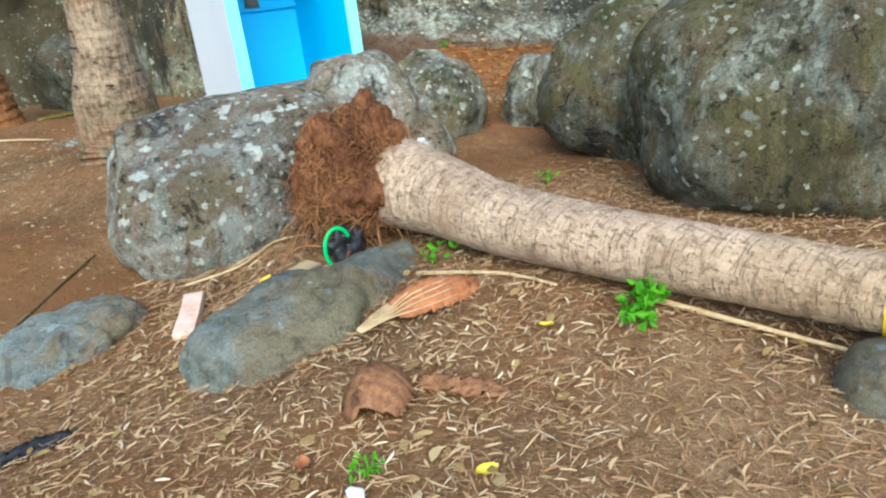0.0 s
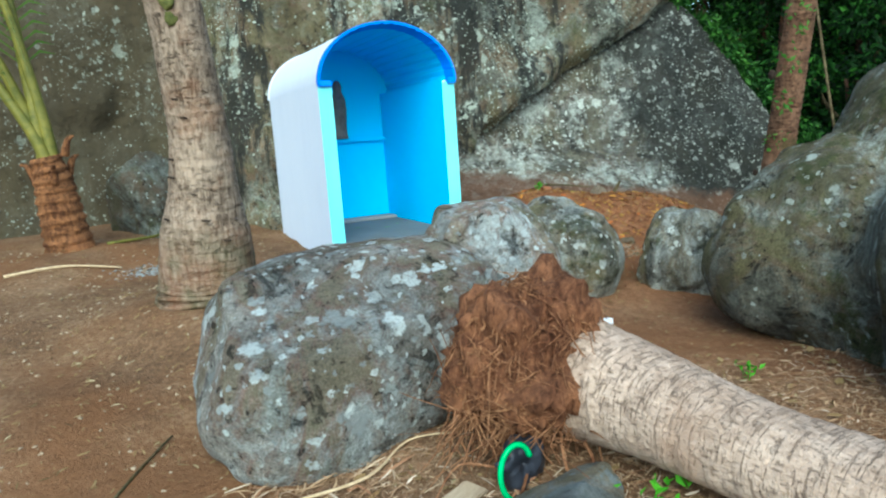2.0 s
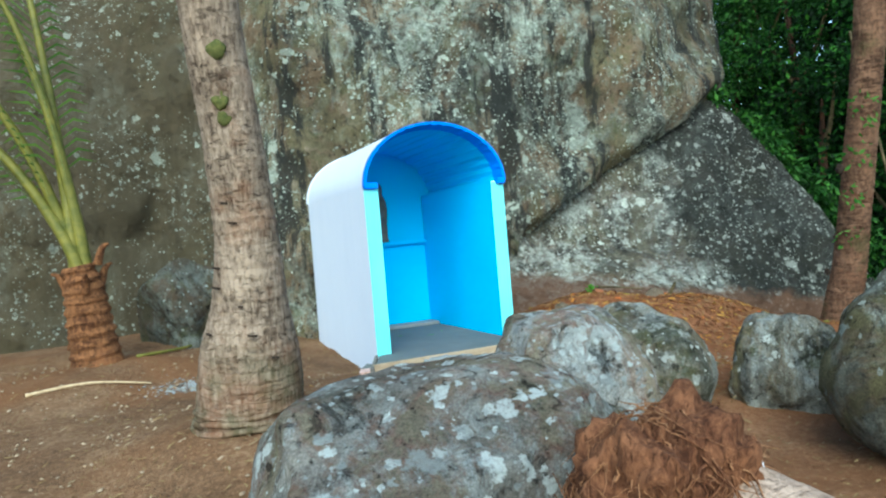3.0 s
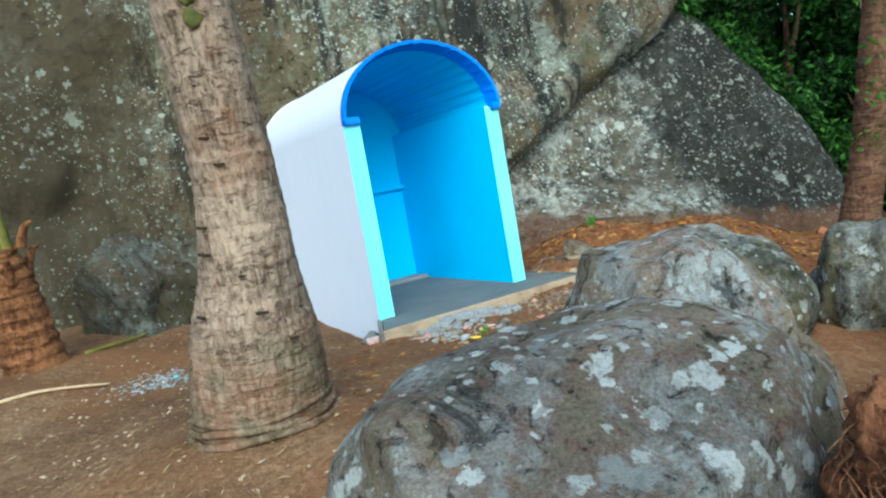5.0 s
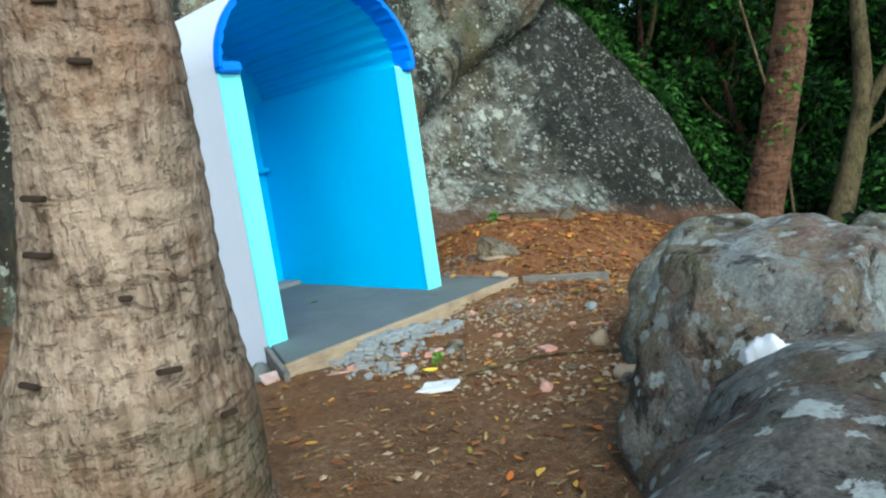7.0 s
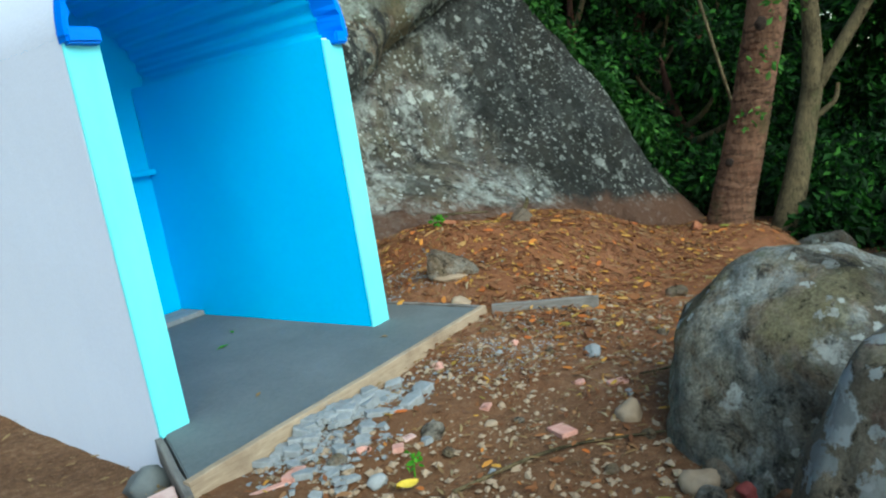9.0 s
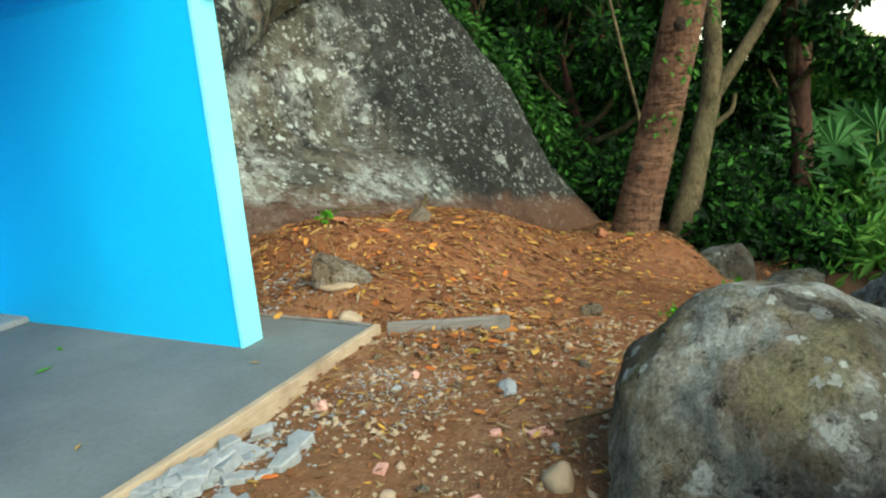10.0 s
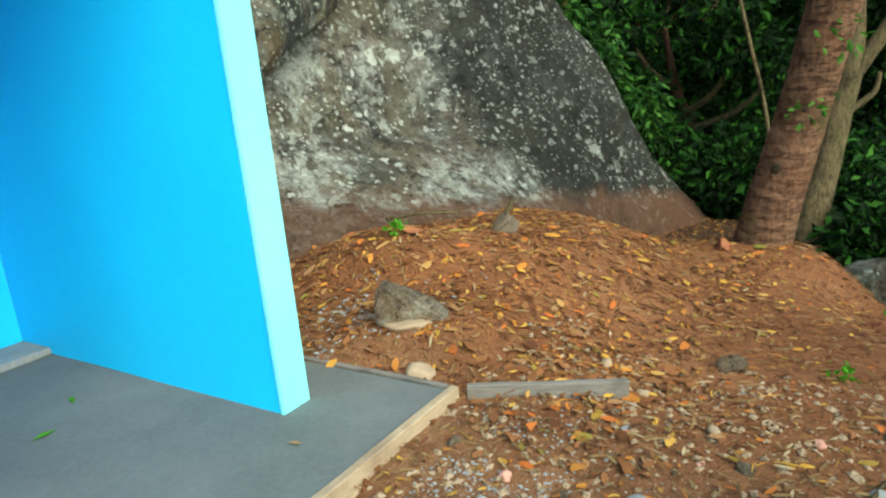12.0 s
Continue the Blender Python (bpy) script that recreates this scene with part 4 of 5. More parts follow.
def forest_tree(x, y, height, spread_r, mat, seed, label, low=0.25, leaves=5200, size=0.2, trunk_r=0.16, bark=None):
    rnd = random.Random(seed)
    z0 = gz(x, y)
    t = empty("tree", pose(x, y, z0))
    tagged(t, label, "tree", "forest trees")
    top = Vector((rnd.uniform(-0.5, 0.5), rnd.uniform(-0.5, 0.5), height * 0.9))
    limb("trunk", [(0, 0, -0.3), top * 0.3 + Vector((rnd.uniform(-0.2, 0.2), rnd.uniform(-0.2, 0.2), 0)), top * 0.65, top], [trunk_r, trunk_r * 0.8, trunk_r * 0.5, 0.02], bark or M_trunk, t, n=12, ridge=0.01, sub=5)
    clumps = []
    for k in range(26):
        h = rnd.uniform(low, 1.0)
        ang, r = rnd.uniform(0, 6.28), spread_r * math.sqrt(rnd.random()) * (1.15 - 0.6 * abs(h - 0.55))
        c = Vector((math.cos(ang) * r, math.sin(ang) * r, h * height))
        s = rnd.uniform(0.3, 0.62) * spread_r * 0.8
        clumps.append((*c, s, s, s * 0.62))
        if k % 4 == 0:
            base = top * max(0.1, h - 0.22)
            limb("branch", [base, base * 0.4 + c * 0.6 + Vector((0, 0, -0.2)), c], [trunk_r * 0.35, trunk_r * 0.22, 0.01], M_trunk, t, n=7, sub=4)
    leaf_cloud("crown", clumps, leaves, size, mat, seed, t)
    return t


DARK = "dense shade-darkened green broadleaf tree at the forest edge"
BRIGHT = "sunlit bright green tree beyond the forest edge"
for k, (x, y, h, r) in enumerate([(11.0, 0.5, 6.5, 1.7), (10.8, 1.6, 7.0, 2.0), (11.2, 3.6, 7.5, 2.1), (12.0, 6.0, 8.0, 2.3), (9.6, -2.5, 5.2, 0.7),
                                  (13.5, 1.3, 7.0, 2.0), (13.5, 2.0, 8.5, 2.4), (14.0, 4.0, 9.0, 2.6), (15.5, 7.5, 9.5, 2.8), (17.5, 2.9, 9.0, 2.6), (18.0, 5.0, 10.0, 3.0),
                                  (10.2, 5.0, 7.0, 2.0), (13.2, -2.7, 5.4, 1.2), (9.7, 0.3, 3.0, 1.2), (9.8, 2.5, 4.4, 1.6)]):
    forest_tree(x, y, h, r, M_creeper if k in (2, 11) else M_leaf_shaded, 100 + k, "mid green broadleaf tree above the rock edge" if k in (2, 11) else DARK, 0.12 if k != 4 else 0.42, 9500 if k != 4 else 4200, 0.2 if x > 13 else 0.13, 0.17, M_trunk_dark)
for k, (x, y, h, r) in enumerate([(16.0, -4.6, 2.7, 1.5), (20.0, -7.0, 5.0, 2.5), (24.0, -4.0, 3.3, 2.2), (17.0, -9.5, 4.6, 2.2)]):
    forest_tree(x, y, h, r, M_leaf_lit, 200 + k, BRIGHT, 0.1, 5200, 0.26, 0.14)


def undergrowth():
    rnd = random.Random(5)
    cl, lit = [], []
    for _ in range(45):
        x, y = rnd.uniform(6.9, 9.5), rnd.uniform(-4.2, -1.7)
        s = rnd.uniform(0.25, 0.5)
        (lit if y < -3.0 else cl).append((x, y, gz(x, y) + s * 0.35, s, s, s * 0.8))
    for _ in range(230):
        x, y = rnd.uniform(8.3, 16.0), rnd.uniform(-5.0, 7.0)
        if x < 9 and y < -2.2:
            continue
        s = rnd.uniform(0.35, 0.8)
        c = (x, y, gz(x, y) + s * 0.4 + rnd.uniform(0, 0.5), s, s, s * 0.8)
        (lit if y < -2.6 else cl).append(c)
    tagged(leaf_cloud("undergrowth", cl, 80000, 0.13, M_leaf_shaded, 31), "dense shade-darkened green bushes on the forest floor", "undergrowth", kind="stuff")
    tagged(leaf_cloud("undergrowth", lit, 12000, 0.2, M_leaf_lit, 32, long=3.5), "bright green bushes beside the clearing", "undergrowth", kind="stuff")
    ridge = []
    for k in range(60):
        x = rnd.uniform(6.7, 8.4)
        z = interp(x, LOW_TOP)
        ridge.append((x + 0.12, interp(x, LOW_MID) + 0.5 * max(0, z - 0.6) + rnd.uniform(0.0, 0.5), z + rnd.uniform(-0.12, 0.12), 0.2, 0.25, 0.2))
    tagged(leaf_cloud("creeper", ridge, 5200, 0.13, M_creeper, 33, long=2.6, droop=0.7), "green creeper trailing over the rock edge", "creeper", kind="stuff")


undergrowth()
leaf_cloud("creeper_leaves", [(4.9 - 0.1 * k, -1.42 - 0.16 * k, 0.75 + 0.42 * k, 0.1, 0.14, 0.16) for k in range(4)], 110, 0.07, M_leaf_lit, 34, palm_b)


def far_woods():
    rnd = random.Random(12)
    cl = []
    for _ in range(420):
        x, y = rnd.uniform(22, 32), rnd.uniform(-16, 16)
        top = 5.5 if y > -1.6 else 0.6
        s = rnd.uniform(0.8, 1.5)
        cl.append((x, y, -2.0 + rnd.random() ** 1.3 * (top + 2.0), s, s, s * 0.8))
    tagged(leaf_cloud("far_woods", cl, 46000, 0.5, M_leaf_shaded, 41), "shade-darkened green woods far behind the clearing", "woods", kind="stuff")


far_woods()


def frond(name, parent, path, count, length, mat, width=0.03, spread_a=0.9):
    """A palm frond: a stalk with two rows of narrow leaflets."""
    P = [Vector(p) for p in path]
    st = limb("stalk", path, list(np.linspace(0.07, 0.012, len(P))), M_petiole, parent, n=8, sub=6)
    v, f = [], []
    for k in range(count):
        t = 0.3 + 0.7 * k / count
        i = min(int(t * (len(P) - 1)), len(P) - 2)
        q = P[i].lerp(P[i + 1], t * (len(P) - 1) - i)
        d = (P[i + 1] - P[i]).normalized()
        side = d.cross(Vector((0, 0, 1)))
        if side.length < 0.1:
            side = Vector((1, 0, 0))
        side.normalize()
        for sg in (-1, 1):
            L = length * (0.55 + 0.45 * math.sin(math.pi * min(1, t + 0.1)))
            a = (side * sg * spread_a + d * 0.7 + Vector((0, 0, -0.15))).normalized()
            b = d * width * 0.5
            m = q + a * L * 0.5 + Vector((0, 0, 0.02))
            e = q + a * L + Vector((0, 0, -0.25 * L))
            o = len(v)
            v += [q - b * 0.4, q + b * 0.4, m + b, m - b, e]
            f += [[o, o + 1, o + 2, o + 3], [o + 3, o + 2, o + 4]]
    tagged(obj(name, v, f, mat, st, smooth=False), kind="stuff")


def build_young_palm():
    bx, by = -2.47, 1.55
    t = empty("young_palm", pose(bx, by, gz(bx, by)))
    tagged(t, "young palm with brown fibrous stump and yellow green stalks", "palm tree")
    limb("stump", [(0, 0, -0.15), (0, 0, 0.05), (-0.03, 0, 0.4), (-0.06, 0, 0.75), (-0.1, 0, 1.0)], [0.24, 0.23, 0.2, 0.17, 0.12], M_fibre, t, n=32, ridge=0.035, rings=0.11, sub=16)
    rnd = random.Random(4)
    for k, (dx, dy, h) in enumerate([(-0.75, -0.1, 3.2), (-1.5, -0.3, 2.8), (-0.35, 0.4, 3.6), (-2.0, 0.3, 2.4)]):
        base = Vector((-0.06 + 0.05 * math.cos(k * 1.7), 0.05 * math.sin(k * 1.7), 0.8))
        pts = [base, base + Vector((dx * 0.1, dy * 0.1, h * 0.25)), base + Vector((dx * 0.35, dy * 0.35, h * 0.6)), base + Vector((dx * 0.8, dy * 0.8, h * 0.92)), base + Vector((dx * 1.6, dy * 1.6, h))]
        frond("frond_leaf", t, pts, 34, 0.55, M_frond)
    for k in range(7):
        a = rnd.uniform(0, 6.28)
        p = Vector((0.16 * math.cos(a) - 0.05, 0.16 * math.sin(a), rnd.uniform(0.6, 1.1)))
        limb("leaf_base", [p, p + Vector((0.06 * math.cos(a), 0.06 * math.sin(a), 0.16)), p + Vector((0.13 * math.cos(a), 0.13 * math.sin(a), 0.2))], [0.045, 0.03, 0.01], M_fibre, t, n=8, sub=4)


build_young_palm()


def fan_palm(x, y, z, seed, n=7, size=0.75):
    rnd = random.Random(seed)
    t = empty("fan_palm", pose(x, y, z))
    tagged(t, "low fan palm with pleated green leaves", "palm tree")
    for k in range(n):
        a, el = rnd.uniform(0, 6.28), rnd.uniform(0.3, 1.2)
        d = Vector((math.cos(a) * math.cos(el), math.sin(a) * math.cos(el), math.sin(el)))
        hub = d * rnd.uniform(0.7, 1.3)
        st = limb("stalk", [(0, 0, 0), hub * 0.6 + Vector((0, 0, 0.1)), hub], [0.02, 0.015, 0.01], M_petiole, t, n=6, sub=3)
        side = d.cross(Vector((0, 0, 1))).normalized()
        up = side.cross(d)
        v, f = [hub], []
        for j in range(25):
            b = -1.9 + 3.8 * j / 24
            L = size * (0.8 + 0.2 * math.cos(b)) * (1.0 if j % 2 == 0 else 0.5)
            v.append(hub + (d * math.cos(b) + side * math.sin(b)) * L + up * (0.035 if j % 2 else -0.035) + Vector((0, 0, -0.25 * L * L)))
            if j:
                f.append([0, j, j + 1])
        obj("leaf", v, f, M_fan, st, smooth=False)


fan_palm(10.4, -3.05, -1.0, 1)
fan_palm(11.5, -3.6, -1.0, 2)
fan_palm(9.6, -3.7, -1.3, 3)


# ---- litter ----
def litter(name, n, area, size, slim, mat, seed, label, curl=0.25, density=None, lift=0.004):
    rng = np.random.default_rng(seed)
    x = rng.uniform(area[0], area[1], n)
    y = rng.uniform(area[2], area[3], n)
    if density is not None:
        keep = rng.random(n) < density(x, y)
        x, y = x[keep], y[keep]
    n = len(x)
    a = rng.uniform(0, 2 * np.pi, n)
    L = size * (0.22 + 1.5 * rng.random(n) ** 2.6)
    w = L / slim * (0.7 + 0.6 * rng.random(n))
    rows = []
    tilt = rng.normal(0, 0.16, n)
    bend = rng.normal(0, curl, n)
    base = rng.random(n) * 0.02 + lift
    for t, wk in ((-0.5, 0.25), (-0.15, 1.0), (0.2, 0.9), (0.5, 0.12)):
        cx = x + np.cos(a) * L * t - np.sin(a) * bend * L * (t * t)
        cy = y + np.sin(a) * L * t + np.cos(a) * bend * L * (t * t)
        cz = ground_z(cx, cy) + base + np.abs(tilt) * L * (t + 0.5) * 0.6 + 0.03 * L * (0.25 - t * t) * 4
        for sg in (-1, 1):
            rows.append(np.stack([cx - np.sin(a) * w * wk * sg * 0.5, cy + np.cos(a) * w * wk * sg * 0.5, cz + sg * w * 0.12], 1))
    v = np.stack(rows, 1).reshape(-1, 3)
    i = np.arange(n) * 8
    f = np.concatenate([np.stack([i + k, i + k + 1, i + k + 3, i + k + 2], 1) for k in (0, 2, 4)]).tolist()
    tagged(obj(name, v, f, mat, smooth=False), label, "litter", kind="stuff")


def fade(x0, x1, y0, y1, soft):
    """Share of litter kept: thinning out towards the sides of a stretch of ground, unevenly."""
    def keep(x, y):
        edge = np.minimum(np.minimum(x - x0, x1 - x), np.minimum(y - y0, y1 - y)) + 0.3 * np.sin(x * 2.3 + y) + 0.2 * np.sin(y * 3.1 - x * 1.7)
        return np.clip(edge / soft, 0.0, 1.0)
    return keep


litter("dry_grass", 52000, (-3.6, 2.4, -9.0, -3.8), 0.034, 6, M_straw_bits, 21, "short broken straw trodden into the soil", density=fade(-3.6, 2.4, -9.0, -3.8, 1.1))
litter("dry_grass", 52000, (-3.6, 2.4, -9.0, -3.8), 0.066, 24, M_straw_bits, 1, "dry straw and grass litter strewn on the soil", density=fade(-3.6, 2.4, -9.0, -3.8, 1.1))
litter("dry_grass", 3600, (-1.7, 0.4, -4.95, -3.9), 0.11, 20, M_straw_bits, 2, "dry straw heaped beside the boulder",
       density=lambda x, y: np.where((np.abs(x + 0.62) < 0.36) & (y > -4.74), 0.08, 0.9))
litter("dry_grass", 17000, (-4.0, 2.5, -4.4, 2.5), 0.036, 6, M_litter, 3, "fine dry litter scattered over bare soil")
litter("fallen_leaves", 36000, (1.2, 8.0, -2.6, 1.5), 0.03, 2.6, M_litter_red, 4, "orange and yellow fallen leaves on the slope",
       density=lambda x, y: np.clip(0.35 + 0.3 * (x - 1.6) + 0.35 * (y + 1.0), 0.06, 1.0))
litter("fallen_leaves", 3000, (1.9, 5.6, -1.2, 1.4), 0.055, 2.4, M_litter_red, 5, "orange fallen leaves under the cliff")
litter("fallen_leaves", 2600, (-1.0, 2.6, -2.8, -0.6), 0.034, 2.8, M_litter_red, 6, "fallen leaves and chips before the shrine")
litter("fallen_leaves", 2400, (1.6, 5.2, -1.3, 1.0), 0.045, 2.2, M_litter_red, 15, "curled orange and yellow leaves on the slope", 0.5)
litter("dry_grass", 9000, (1.0, 6.0, -2.8, 1.2), 0.06, 16, M_litter_red, 8, "dry stalks among the fallen leaves")
litter("dry_grass", 9000, (1.0, 6.2, -2.9, 1.2), 0.05, 9, M_litter, 9, "fine tan litter among the fallen leaves")
litter("fallen_leaves", 3200, (-3.0, 1.6, -8.0, -4.2), 0.04, 2.2, M_litter, 7, "small dry leaves among the straw")


# ---- stones ----
def stone(x, y, r, seed, mat, label, name="stone", sink=0.3, shape=(1.2, 0.9, 0.7), level=3, group=""):
    rx, ry, rz = (r * q for q in shape)
    return boulder(name, (x, y, gz(x, y) + rz * (1 - 2 * sink) + 0.0), (rx, ry, rz), random.Random(seed).uniform(0, 180), seed, mat, label, 0.1, level, 6, category="stone", flat=0.5, group=group)


def wedge_stone(x, y, yaw, pts, mat, label, bevel=0.02):
    """An angular stone: a bevelled hull of a few corners."""
    bm = bmesh.new()
    for p in pts:
        bm.verts.new(p)
    bmesh.ops.convex_hull(bm, input=bm.verts[:])
    bmesh.ops.delete(bm, geom=[v for v in bm.verts if not v.link_faces], context="VERTS")
    bmesh.ops.bevel(bm, geom=bm.edges[:], offset=bevel, segments=2, affect="EDGES")
    bmesh.ops.triangulate(bm, faces=bm.faces[:])
    bmesh.ops.subdivide_edges(bm, edges=bm.edges[:], cuts=1)
    for v in bm.verts:
        v.co += noise.noise_vector(v.co * 13 + Vector((x, y, 0))) * 0.012
    ob = part("stone", bm, mat)
    ob.matrix_world = pose(x, y, gz(x, y) + 0.04, 0, 0, yaw)
    return tagged(ob, label, "stone")


wedge_stone(2.25, 0.04, -60, [(-0.133, -0.078, -0.039), (-0.140, 0.078, -0.039), (-0.117, -0.070, 0.133), (-0.094, 0.062, 0.156), (0.016, -0.078, 0.133), (0.211, -0.062, -0.039), (0.218, 0.055, -0.039), (0.172, -0.016, 0.055), (0.000, -0.101, -0.039), (0.016, 0.101, 0.023)],
            M_tan_rock, "angular brown grey wedge of stone on the leafy slope", 0.01)
wedge_stone(3.62, 0.2, 20, [(-0.13, -0.1, -0.05), (0.12, -0.1, -0.05), (0.14, 0.1, -0.05), (-0.12, 0.1, -0.05), (-0.08, -0.05, 0.07), (0.05, 0.03, 0.09), (0.1, -0.03, 0.05)],
            M_brown_stone, "low brown stone on the leafy slope")
stone(2.77, -1.32, 0.068, 2, M_tan_rock, "pale rounded stone on the leafy slope")
stone(1.93, -0.26, 0.085, 3, M_pebble, "pale rounded stone beside the slab", shape=(1.2, 0.9, 0.6))
stone(2.2, 0.0, 0.1, 12, M_pebble, "flat pale stone beside the slab", shape=(1.3, 0.9, 0.4))
stone(0.96, -1.68, 0.06, 4, M_pebble, "pale rounded stone on the bare soil", shape=(1.1, 0.9, 0.75))
stone(1.5, -1.3, 0.05, 14, M_rubble, "small grey cement lump on the soil")
stone(-0.14, -0.06, 0.085, 5, M_slab, "smooth round grey stone beside the shrine wall", shape=(1.1, 1.0, 0.85))
for k, (x, y, r, mat) in enumerate([(0.57, -2.04, 0.058, M_pebble), (0.64, -2.09, 0.058, M_tan_rock), (0.72, -2.16, 0.055, M_tan_rock), (0.63, -2.22, 0.052, M_pale_rock), (0.5, -2.1, 0.045, M_tan_rock)]):
    stone(x, y, r, 20 + k, mat, "rounded tan stone piled against the boulder", shape=(1.15, 0.95, 0.85), group="stones by the boulder")
lean = stone(0.83, -2.13, 0.075, 27, M_pebble, "long oval tan stone leaning on the boulder", shape=(1.6, 0.8, 0.8), group="stones by the boulder")
lean.location.z += 0.09
stone(0.56, -2.19, 0.04, 28, M_red_stone, "small red stone among the tan stones", shape=(1.1, 1.0, 0.8), group="stones by the boulder")
stone(0.5, -1.06, 0.04, 29, M_tan_rock, "brown angular stone on the soil", shape=(1.1, 0.9, 0.9))
rnd = random.Random(91)
for k in range(46):
    x, y = rnd.uniform(0.1, 2.7), rnd.uniform(-2.0, -0.65)
    stone(x, y, rnd.uniform(0.012, 0.032), 400 + k, rnd.choice((M_pebble, M_tan_rock, M_rubble, M_brick)), "small pebble on the bare soil", "pebble", 0.3, (1.2, 0.95, 0.7), 3, "pebbles before the shrine")


def gravel(name, n, area, size, mat, seed, label, flat=0.6, pile=None):
    rng = random.Random(seed)
    v, f = [], []
    base_v, base_f = [Vector(q) for q in ((1, 0, 0), (-1, 0, 0), (0, 1, 0), (0, -1, 0), (0, 0, 1), (0, 0, -1))], [(0, 2, 4), (2, 1, 4), (1, 3, 4), (3, 0, 4), (2, 0, 5), (1, 2, 5), (3, 1, 5), (0, 3, 5)]
    for _ in range(n):
        x, y = rng.uniform(area[0], area[1]), rng.uniform(area[2], area[3])
        if pile is not None and rng.random() > math.exp(-(((x - pile[0]) / pile[2]) ** 2 + ((y - pile[1]) / pile[3]) ** 2)):
            continue
        s = size * (0.3 + rng.random() ** 3 * 1.4)
        R = Euler((rng.uniform(-0.4, 0.4), rng.uniform(-0.4, 0.4), rng.uniform(0, 6.3))).to_matrix()
        z = gz(x, y) + s * 0.2
        o = len(v)
        v += [R @ Vector((q.x * s * rng.uniform(0.7, 1.3), q.y * s * rng.uniform(0.6, 1.1), q.z * s * flat * rng.uniform(0.6, 1.1))) + Vector((x, y, z)) for q in base_v]
        f += [[a + o for a in q] for q in base_f]
    tagged(obj(name, v, f, mat, smooth=False), label, "gravel", kind="stuff")


gravel("gravel", 3200, (0.0, 2.8, -2.0, -0.5), 0.014, M_pebble, 1, "small brown gravel on the soil before the shrine")
gravel("gravel", 7000, (0.9, 2.2, -1.5, -0.5), 0.006, M_rubble, 2, "fine grey cement crumbs on the soil", pile=(1.4, -0.85, 0.35, 0.3))
gravel("gravel", 4200, (1.8, 3.2, -0.6, 0.8), 0.012, M_rubble, 3, "pale crumbled stone on the slope", pile=(2.2, 0.2, 0.35, 0.35))
gravel("gravel", 1800, (-3.5, -0.4, -4.5, 2.0), 0.013, M_pebble, 4, "fine gravel on bare soil")
gravel("gravel", 5200, (-2.3, -1.1, 0.0, 1.2), 0.017, M_rubble, 5, "pale spilt cement crumbs on the soil", 0.3, pile=(-1.67, 0.52, 0.26, 0.22))
gravel("gravel", 9000, (-0.1, 1.1, -1.2, -0.5), 0.012, M_rubble, 6, "crushed grey cement beside the slab", pile=(0.44, -0.66, 0.3, 0.17))


def chunk(x, y, lx, ly, lz, yaw, seed, mat, label, name="cement_chunk", group="", tilt=0.0, category="rubble"):
    bm = box((-lx / 2, -ly / 2, -lz / 2), (lx / 2, ly / 2, lz / 2), min(lx, ly, lz) * 0.12)
    rnd = random.Random(seed)
    off = Vector((rnd.uniform(0, 90), rnd.uniform(0, 90), 0))
    for v in bm.verts:
        v.co += noise.noise_vector(v.co * 9 + off) * (min(lx, ly, 0.12) * 0.4 if lz > 0.025 else lz * 0.6)
    ob = part(name, bm, mat)
    ob.matrix_world = pose(x, y, gz(x, y) + lz * 0.35, tilt, rnd.uniform(-8, 8), yaw)
    return tagged(ob, label, category, group)


def shard(x, y, r, thick, seed, mat, label, name="cement_shard", group="", lift=0.0):
    """A flat broken piece of mortar with an angular outline."""
    rnd = random.Random(seed)
    bm = bmesh.new()
    n = rnd.randint(4, 6)
    ring = []
    for i in range(n):
        a = 2 * math.pi * (i + rnd.uniform(-0.28, 0.28)) / n
        q = r * rnd.uniform(0.7, 1.15)
        ring.append((q * math.cos(a) * 1.25, q * math.sin(a) * 0.85))
    low = [bm.verts.new((a, b, -thick / 2)) for a, b in ring]
    top = [bm.verts.new((a * rnd.uniform(0.86, 1.0), b * rnd.uniform(0.86, 1.0), thick / 2 * rnd.uniform(0.7, 1.2))) for a, b in ring]
    bm.faces.new(low[::-1])
    bmesh.ops.triangulate(bm, faces=[bm.faces.new(top)])
    for i in range(n):
        bm.faces.new((low[i], low[(i + 1) % n], top[(i + 1) % n], top[i]))
    bmesh.ops.bevel(bm, geom=bm.edges[:], offset=min(r, thick) * 0.1, segments=1, affect="EDGES")
    ob = part(name, bm, mat)
    ob.matrix_world = pose(x, y, gz(x, y) + thick * 0.35 + lift, rnd.uniform(-13, 13), rnd.uniform(-13, 13), rnd.uniform(0, 360))
    return tagged(ob, label, "rubble", group)


rnd = random.Random(77)
for k in range(120):
    x, y = rnd.gauss(0.42, 0.17), -0.53 - abs(rnd.gauss(0, 0.13))
    near = math.exp(-((x - 0.42) / 0.2) ** 2 - ((y + 0.6) / 0.12) ** 2)
    r = rnd.uniform(0.015, 0.05) if k > 16 else rnd.uniform(0.045, 0.075)
    shard(x, y, r, r * rnd.uniform(0.4, 0.75), k, M_rubble, "broken pale grey cement piece beside the slab", group="cement rubble", lift=0.035 * near)
for k, (x, y, l, w, yaw) in enumerate([(0.73, -1.5, 0.1, 0.07, 60), (1.22, -1.53, 0.09, 0.045, 130), (0.06, -0.74, 0.1, 0.05, 20), (0.78, -1.13, 0.06, 0.04, 10), (0.35, -1.0, 0.05, 0.04, 40)]):
    chunk(x, y, l, w, 0.02, yaw, 50 + k, M_brick, "flat pinkish brick chip on the soil", "brick_chip", "brick chips")
